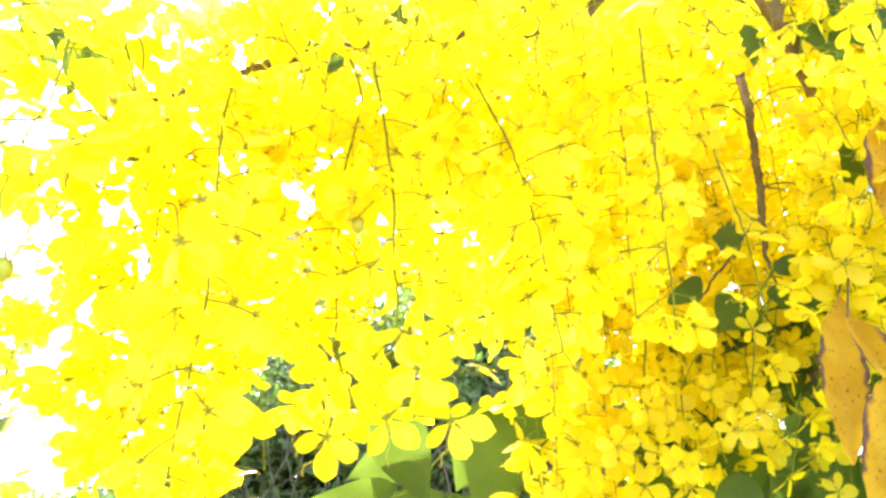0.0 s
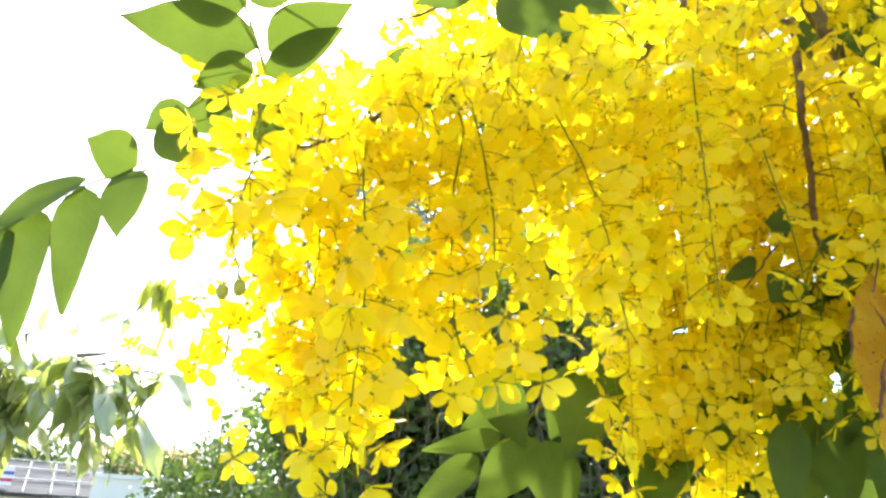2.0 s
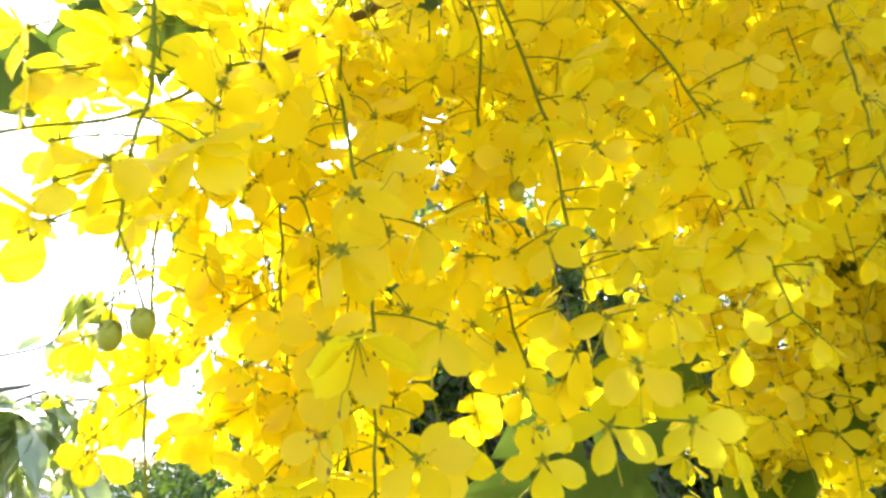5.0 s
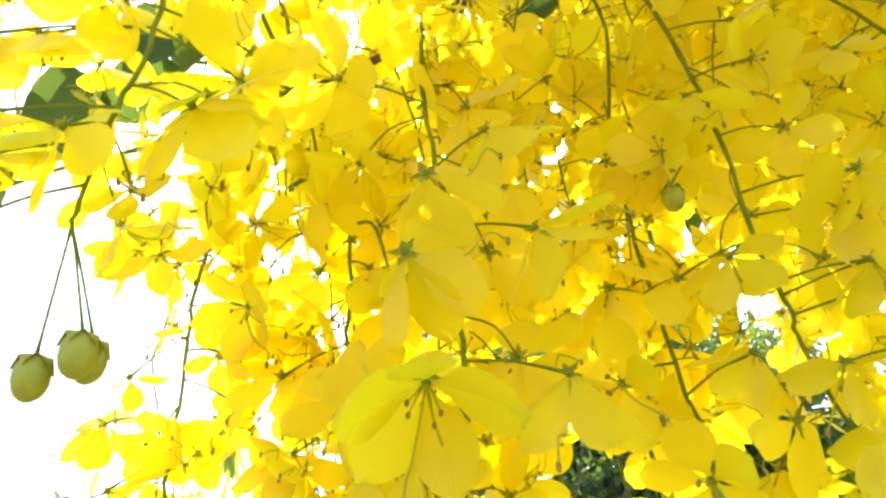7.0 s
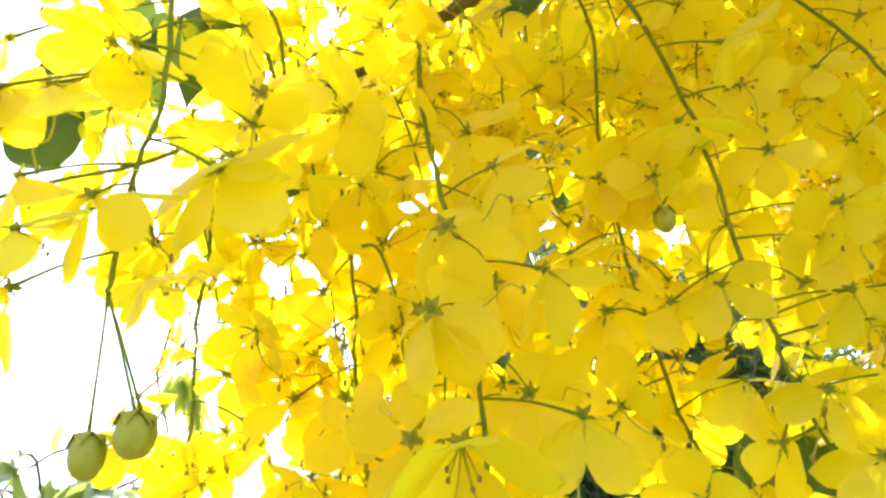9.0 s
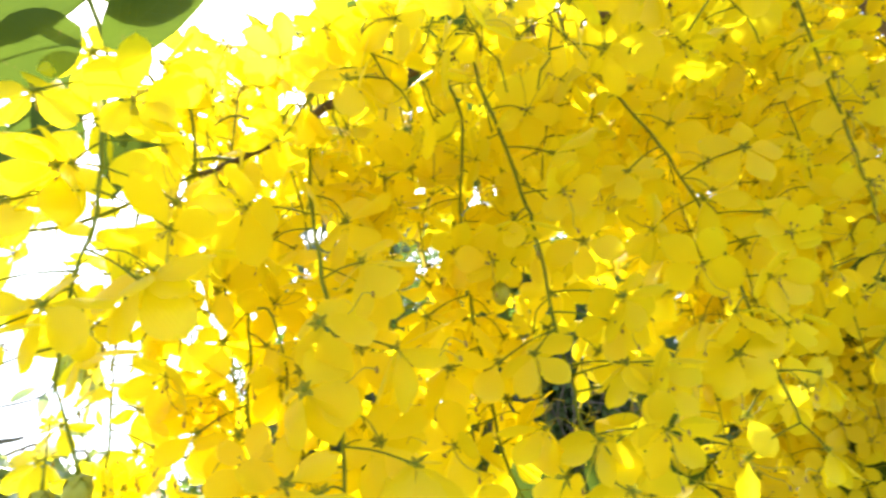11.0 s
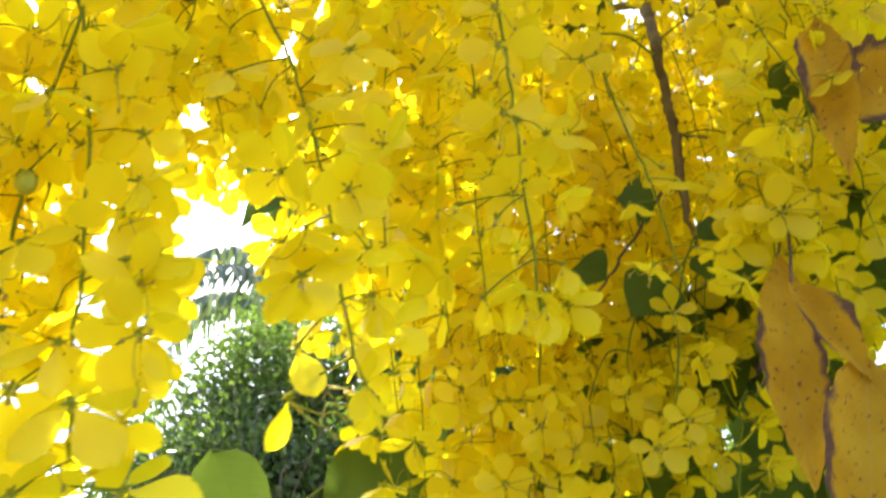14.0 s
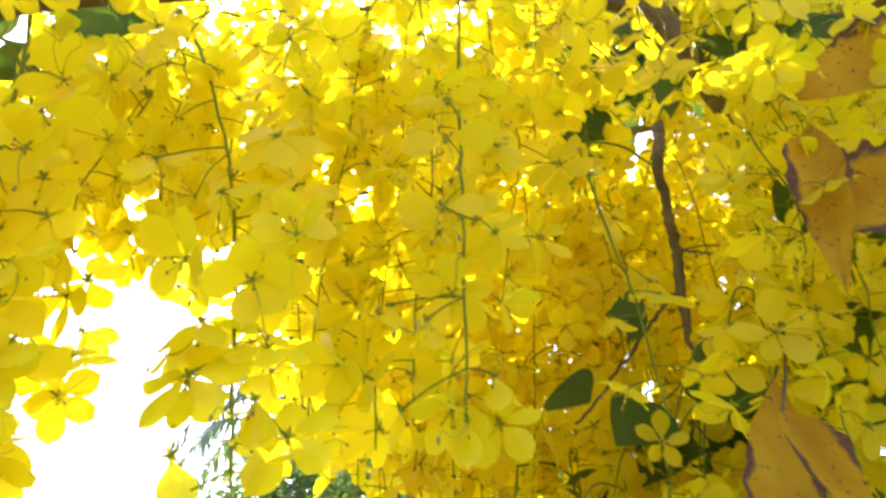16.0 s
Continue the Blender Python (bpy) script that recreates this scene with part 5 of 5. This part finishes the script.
# withered leaves, curled, that hang at the shady end
def withered(label, stalk, pieces):
    root = tagged(new("withered_leaf"), label, "dead leaf", "withered leaves")
    for i, (foot, tip, width, up, fold, droop, curl, wave, base) in enumerate(pieces):
        blade("blade" if i == 0 else "curled_lobe", root, foot, tip, width, up, len(label) + i, DEAD, fold, droop, curl, wave, base=base, torn=0.14)
    sh = Shape()
    sh.tube(bend(stalk, 4), 0.0011, 5)
    child("stalk", sh.mesh("stalk", [BARK]), root)


withered("large withered orange-brown leaf with dark spotted edges", [(0.445, 0.72, 1.87), (0.432, 0.71, 1.83), (0.416, 0.695, 1.798)],
         [((0.416, 0.693, 1.800), (0.386, 0.68, 1.655), 0.040, (-0.15, -1, 0.0), 0.12, -0.05, 0.5, 0.03, 0.95)])
withered("rolled withered leaf with purple-brown speckles, folded over", [(0.445, 0.72, 1.87), (0.425, 0.69, 1.81), (0.405, 0.662, 1.766)],
         [((0.432, 0.664, 1.722), (0.390, 0.655, 1.585), 0.050, (-0.2, -1, 0.1), 0.15, -0.06, 1.6, 0.03, 0.75), ((0.404, 0.662, 1.768), (0.432, 0.656, 1.706), 0.024, (-0.4, -1, 0.3), 0.7, 0.08, 1.4, 0.04, 0.85)])
withered("broad curled withered leaf, tan with dark torn edges", [(0.55, 0.70, 2.04), (0.548, 0.66, 2.02), (0.540, 0.636, 1.988)],
         [((0.540, 0.635, 1.990), (0.462, 0.63, 1.966), 0.064, (-0.1, -1, -0.2), 0.1, 0.15, 0.8, 0.05, 0.62), ((0.462, 0.640, 1.940), (0.440, 0.625, 1.820), 0.034, (-0.5, -1, -0.1), 0.3, 0.10, 1.6, 0.05, 0.9), ((0.455, 0.642, 1.880), (0.530, 0.630, 1.868), 0.062, (-0.1, -1, -0.2), 0.1, 0.15, 1.2, 0.05, 0.62)])


# ---- ground and distance ----
sh = Shape()
rings, sides = [0.0, 1.5, 4, 8, 14, 25, 60, 200, 900, 3000], 48
verts = [(d * math.cos(2 * math.pi * k / sides), d * math.sin(2 * math.pi * k / sides), 0.03 * noise.noise(Vector((d * 0.7, k * 0.9, 0))) if 1 < d < 30 else 0.0) for d in rings for k in range(sides)]
faces = [(i * sides + k, i * sides + (k + 1) % sides, (i + 1) * sides + (k + 1) % sides, (i + 1) * sides + k) for i in range(len(rings) - 1) for k in range(sides)]
sh.add(verts, faces)
tagged(new("ground", sh.mesh("ground", [GROUND])), "rough grass and bare earth", "ground", kind="structure")


def leaf_cloud(r, clumps, each, leaf, spread, flat=0.75):
    """Many small folded leaves round the clumps' centres, as one mesh's verts and faces."""
    c = np.repeat(np.array(clumps), each, axis=0)
    n = len(c)
    g = np.random.default_rng(r)
    way = g.normal(size=(n, 3))
    way /= np.linalg.norm(way, axis=1)[:, None]
    at = c + way * (g.random((n, 1)) ** 0.5) * spread * np.array([1, 1, flat])
    along = g.normal(size=(n, 3)) + np.array([0, 0, -0.5])
    along /= np.linalg.norm(along, axis=1)[:, None]
    side = np.cross(along, g.normal(size=(n, 3)))
    side /= np.linalg.norm(side, axis=1)[:, None]
    up = np.cross(side, along)
    size = leaf * g.uniform(0.6, 1.3, (n, 1))
    tip, mid = at + along * size, at + along * size * 0.5
    v = np.stack([at, mid + side * size * 0.27 + up * size * 0.08, tip, mid - side * size * 0.27 + up * size * 0.08], axis=1).reshape(-1, 3)
    i = np.arange(n)[:, None] * 4
    f = np.concatenate([i + np.array([[0, 1, 2]]), i + np.array([[0, 2, 3]])])
    return v.tolist(), f.tolist()


def woody(name, label, category, place, trunk, clumps, each, leaf, spread, mat, seed, group="", radius=0.09):
    r = random.Random(seed)
    root = tagged(new(name), label, category, group)
    root.location = place
    sh = Shape()
    sh.tube(bend([(0, 0, -0.05), (0.05, 0.03, trunk * 0.5), (0.0, 0.08, trunk)], 5), list(np.linspace(radius, radius * 0.55, 11)), 9)
    child("trunk", sh.mesh("trunk", [GREY_BARK]), root)
    for c in r.sample(clumps, min(7, len(clumps))):
        sh = Shape()
        c = Vector(c)
        sh.tube(bend([(0, 0.05, trunk * 0.75), (c.x * 0.45, c.y * 0.45, trunk * 0.6 + c.z * 0.4), c], 5), list(np.linspace(radius * 0.45, 0.008, 11)), 6)
        child("limb", sh.mesh("limb", [GREY_BARK]), root)
    v, f = leaf_cloud(seed, clumps, each, leaf, spread)
    child("crown", mesh("crown", v, f, [mat], smooth=False), root)
    return root


def heap(r, n, size, lift, low=0.1):
    out = []
    while len(out) < n:
        p = Vector((r.uniform(-1, 1), r.uniform(-1, 1), r.uniform(-1, 1)))
        if 0.35 < p.length < 1.0:
            z = lift + p.z * size[2]
            if z > low:
                out.append((p.x * size[0], p.y * size[1], z))
    return out


r = random.Random(31)
thicket = woody("thicket_tree", "dark overgrown tree hung with dry vines", "tree", (-0.75, 6.6, 0), 1.6, heap(r, 330, (2.45, 1.4, 2.2), 2.4), 260, 0.07, 0.44, WILD, 5)
v, f = leaf_cloud(77, heap(random.Random(78), 260, (2.2, 0.9, 2.0), 2.2), 150, 0.11, 0.45)
child("inner_foliage", mesh("inner_foliage", v, f, [WILD], smooth=False), thicket)
for k in range(64):
    x, y = r.uniform(-1.4, 1.4), r.uniform(-1.7, -0.9)
    z = r.uniform(2.3, 3.5)
    drop = r.uniform(0.6, 1.9)
    sh = Shape()
    sh.tube(bend([(x * 0.5, y * 0.3, z + 0.2), (x, y, z), (x + r.uniform(-0.3, 0.3), y - 0.05, z - drop * 0.4), (x + r.uniform(-0.3, 0.3), y, z - drop * 0.7), (x + r.uniform(-0.6, 0.6), y, z - drop)], 6), r.uniform(0.0015, 0.004), 5)
    child("vine", sh.mesh("vine", [VINE]), thicket, label="dry brown vine")
for place, size, lift, n, seed, lf in (((2.3, 6.4, 0), (1.6, 1.1, 1.6), 1.7, 130, 41, 0.08), ((4.4, 7.2, 0), (1.8, 1.1, 1.4), 1.6, 120, 42, 0.08), ((6.7, 7.0, 0), (1.7, 1.1, 1.6), 1.7, 110, 43, 0.08)):
    woody("shrub", "dark green dense shrub in the shade", "shrub", place, 0.9, heap(random.Random(seed), n, size, lift), 200, lf, 0.42, WILD, seed, "shrubs behind the flowering tree", 0.05)
for place, size, lift, n, seed in (((-5.83, 10.44, 0), (0.9, 0.9, 1.5), 2.0, 80, 51), ((-4.28, 9.27, 0), (0.8, 0.9, 1.4), 2.3, 70, 53)):
    woody("garden_tree", "sunlit light green garden tree", "tree", place, 1.5, heap(random.Random(seed), n, size, lift), 46, 0.12, 0.42, HEDGE, seed, "garden trees", 0.07)
for k, (x, y) in enumerate(((-14.36, 13.46), (-12.43, 14.42), (-10.6, 15.37), (-8.98, 16.31))):
    woody("hedge_bush", "sunlit green bush behind the wall", "bush", (x, y, 0), 1.6, heap(random.Random(60 + k), 130, (1.5, 1.0, 1.1), 2.9 - 0.06 * k), 56, 0.14, 0.45, HEDGE, 60 + k, "bushes behind the wall", 0.06)

# palm behind the thicket
palm = tagged(new("palm_tree"), "tall palm with drooping grey-green fronds", "palm")
palm.location = (-2.45, 9.6, 0)
sh = Shape()
sh.tube(bend([(0, 0, -0.05), (0.1, 0, 2.5), (0.05, 0, 5.7)], 8), list(np.linspace(0.16, 0.10, 17)), 10)
child("trunk", sh.mesh("trunk", [GREY_BARK]), palm)
for k in range(13):
    a, rise = 2 * math.pi * k / 13 + r.uniform(-0.2, 0.2), r.uniform(0.1, 1.1)
    pts = bend([(0.05, 0, 5.65), (0.05 + 0.7 * math.cos(a), 0.7 * math.sin(a), 5.9 + rise * 0.7), (0.05 + 1.5 * math.cos(a), 1.5 * math.sin(a), 5.7 + rise * 0.5), (0.05 + 2.0 * math.cos(a), 2.0 * math.sin(a), 4.9 + rise * 0.3)], 7)
    sh = Shape()
    sh.tube(pts, list(np.linspace(0.022, 0.006, len(pts))), 5)
    for i in range(2, len(pts)):
        for s in (-1, 1):
            out = Vector((-math.sin(a), math.cos(a), 0)) * s
            for f in (0, 0.5):
                p = pts[i].lerp(pts[i - 1], f)
                q = p + out * r.uniform(0.14, 0.3) + Vector((math.cos(a) * r.uniform(0.0, 0.2), math.sin(a) * r.uniform(0.0, 0.2), -r.uniform(0.3, 0.5)))
                w = (pts[i] - pts[i - 1]).normalized() * 0.034
                sh.add([p - w, p + w, (p + q) / 2 + w + Vector((0, 0, 0.08)), q, (p + q) / 2 - w + Vector((0, 0, 0.08))], [(0, 1, 2, 4), (4, 2, 3)])
    child("frond", sh.mesh("frond", [PALM]), palm)

# sheds and houses across the road
shed = tagged(new("shed"), "low shed with white walls and a grey sheet-metal roof", "shed")
shed.matrix_world = pose(-10.44, 11.14, 0.22, 0, 0, 39.4)
sh = Shape()
sh.box((-3.0, 0, -0.25), (1.8, 0.15, 2.30))
sh.box((-3.0, 1.0, -0.25), (1.8, 1.15, 2.75))
sh.box((-3.0, 0.15, -0.25), (-2.85, 1.0, 2.35))
sh.box((1.65, 0.15, -0.25), (1.8, 1.0, 2.35))
child("wall", sh.mesh("wall", [PLASTER], False), shed)
for k in range(6):
    sh = Shape()
    sh.box((-3.2 + 0.85 * k + 0.01, -0.35, 0), (-3.2 + 0.85 * (k + 1) - 0.01, 1.35, 0.03))
    tilt = Matrix.Translation((0, 0, 2.46)) @ Matrix.Rotation(radians(23), 4, "X")
    child("roof_sheet", sh.mesh("roof_sheet", [TIN], False), shed, tilt)
    for x in (-3.2 + 0.85 * k, -2.775 + 0.85 * k):
        sh = Shape()
        sh.box((x - 0.012, -0.35, 0.034), (x + 0.012, 1.35, 0.06))
        child("roof_rib", sh.mesh("roof_rib", [RIB], False), shed, tilt, "pale metal cover strip")
for y in (0.25, 0.85, 1.33):
    sh = Shape()
    sh.box((-3.2, y - 0.012, 0.062), (1.9, y + 0.012, 0.08))
    child("roof_batten", sh.mesh("roof_batten", [RIB], False), shed, tilt, "pale metal batten")
wall = tagged(new("garden_wall"), "tall plain white rendered wall", "wall")
wall.matrix_world = pose(-7.74, 12.1, 0, 0, 0, 34.4)
sh = Shape()
sh.box((-1.05, 0, 0), (0.08, 0.18, 2.85))
sh.box((-1.10, -0.04, 2.85), (0.13, 0.22, 2.92))
child("panel", sh.mesh("panel", [PLASTER], False), wall)
sh = Shape()
sh.box((0.17, 0.0, 0), (0.46, 0.14, 2.72))
child("gate_post", sh.mesh("gate_post", [PLASTER], False), wall)
flag = tagged(new("striped_sign"), "small red, white and blue striped sign on the shed", "sign")
flag.matrix_world = shed.matrix_world @ Matrix.Translation((0.22, -0.20, 2.46)) @ Matrix.Rotation(radians(-25), 4, "X")
for k, m in enumerate((WHITE, RED, WHITE, BLUE, WHITE)):
    sh = Shape()
    sh.box((-0.21, -0.012, 0.066 * k), (0.21, 0.012, 0.066 * k + 0.064))
    child("stripe", sh.mesh("stripe", [m], False), flag)
house = tagged(new("house"), "distant house with an orange tiled roof", "house")
house.matrix_world = pose(-14.49, 22.37, 0, 0, 0, 29.7)
sh = Shape()
sh.box((-1.7, 0, 0), (0.9, 4, 4.0))
child("wall", sh.mesh("wall", [PLASTER], False), house)
sh = Shape()
sh.add([(-2.0, -0.5, 3.8), (1.2, -0.5, 3.8), (1.2, 2, 5.25), (-2.0, 2, 5.25), (-2.0, 4.5, 3.8), (1.2, 4.5, 3.8), (-2.0, -0.5, 3.9), (1.2, -0.5, 3.9), (1.2, 2, 5.37), (-2.0, 2, 5.37), (-2.0, 4.5, 3.9), (1.2, 4.5, 3.9)],
       [(0, 3, 2, 1), (3, 4, 5, 2), (6, 7, 8, 9), (9, 8, 11, 10), (0, 1, 7, 6), (4, 10, 11, 5), (0, 6, 9, 3), (3, 9, 10, 4), (1, 2, 8, 7), (2, 5, 11, 8)])
child("roof", sh.mesh("roof", [TILE], False), house)
for x in (-1.1, 0.2):
    sh = Shape()
    sh.box((x - 0.4, -0.06, 1.2), (x + 0.4, -0.005, 2.4))
    child("window", sh.mesh("window", [TIN], False), house)

# a leafy branch of a neighbouring tree, nearer, over the open side
near = tagged(new("young_tree"), "young tree with drooping glossy leaves in full sun", "tree")
near.matrix_world = pose(-2.03, 1.97, 0.02, 0, 0, 2.2)
sh = Shape()
sh.tube(bend([(0, 0, -0.05), (0.02, 0, 0.9), (0.15, -0.05, 1.6), (0.45, -0.12, 2.02), (0.72, -0.2, 2.06)], 6), list(np.linspace(0.035, 0.004, 25)), 8)
child("trunk", sh.mesh("trunk", [GREY_BARK]), near)
r = random.Random(9)
for k in range(44):
    base = Vector((r.uniform(0.14, 0.86), r.uniform(-0.5, -0.1), r.uniform(1.86, 2.06)))
    sh = Shape()
    sh.tube(bend([(0.2 + base.x * 0.3, -0.1, 1.8 + base.x * 0.25), (base.x * 0.9, base.y * 0.7, base.z + 0.03), base], 4), 0.004, 5)
    child("twig", sh.mesh("twig", [GREY_BARK]), near)
    for i in range(6):
        a = r.uniform(0, 6.28)
        tip = base + Vector((math.cos(a) * r.uniform(0.08, 0.16), math.sin(a) * r.uniform(0.02, 0.11), -r.uniform(0.02, 0.17)))
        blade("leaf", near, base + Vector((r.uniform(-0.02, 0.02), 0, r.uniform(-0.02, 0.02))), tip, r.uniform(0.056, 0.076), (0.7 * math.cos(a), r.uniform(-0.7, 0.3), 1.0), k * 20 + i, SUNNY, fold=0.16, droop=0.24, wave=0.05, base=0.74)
# its pale young shoot, with a few flowers below
shoot = bend([(0.30, -0.20, 2.05), (0.486, -0.229, 2.126), (0.64, -0.235, 2.135), (0.787, -0.240, 2.146), (0.835, -0.242, 2.205), (0.865, -0.243, 2.265), (0.91, -0.245, 2.262), (0.93, -0.246, 2.20)], 4)
sh = Shape()
sh.tube(shoot, list(np.linspace(0.004, 0.0015, len(shoot))), 5)
child("twig", sh.mesh("twig", [GREY_BARK]), near)
for k in range(38):
    base = shoot[-1 - int(10 * r.random() ** 1.6)] + Vector((r.uniform(-0.02, 0.02), r.uniform(-0.02, 0.02), r.uniform(-0.03, 0.01)))
    low = base.x > 0.9 and r.random() < 0.6
    base = base + Vector((0, 0, -0.08 * r.random() if low else 0))
    tip = base + Vector((r.uniform(-0.05, 0.03), r.uniform(-0.03, 0.03), -r.uniform(0.05, 0.10)))
    blade("leaf", near, base, tip, r.uniform(0.018, 0.026), (r.uniform(-1, 1), -1, 0.4), 500 + k, YOUNG, fold=0.2, droop=0.1, label="pale yellow-green young leaf")
for at, tip in (((0.70, -0.24, 2.145), (0.78, -0.25, 2.17)), ((0.80, -0.24, 2.15), (0.79, -0.25, 2.09)), ((0.86, -0.243, 2.06), (0.93, -0.25, 2.03)), ((0.50, -0.23, 2.13), (0.52, -0.24, 2.21)), ((0.62, -0.235, 2.13), (0.63, -0.24, 2.10))):
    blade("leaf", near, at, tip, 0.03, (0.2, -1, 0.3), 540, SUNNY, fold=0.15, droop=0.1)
sh = Shape()
sh.tube(bend([(0.787, -0.240, 2.146), (0.83, -0.243, 2.12), (0.853, -0.243, 2.08), (0.856, -0.243, 2.02)], 4), 0.0015, 5)
child("twig", sh.mesh("twig", [GREY_BARK]), near)
for k in range(8):
    m = Matrix.Translation((0.855 + r.uniform(-0.03, 0.03), -0.245, 2.05 + r.uniform(-0.05, 0.05))) @ Matrix.Rotation(r.uniform(0, 6.28), 4, "Z") @ Matrix.Scale(0.8, 4)
    child("flower", r.choice(WHOLE), near, m, "small yellow flower")
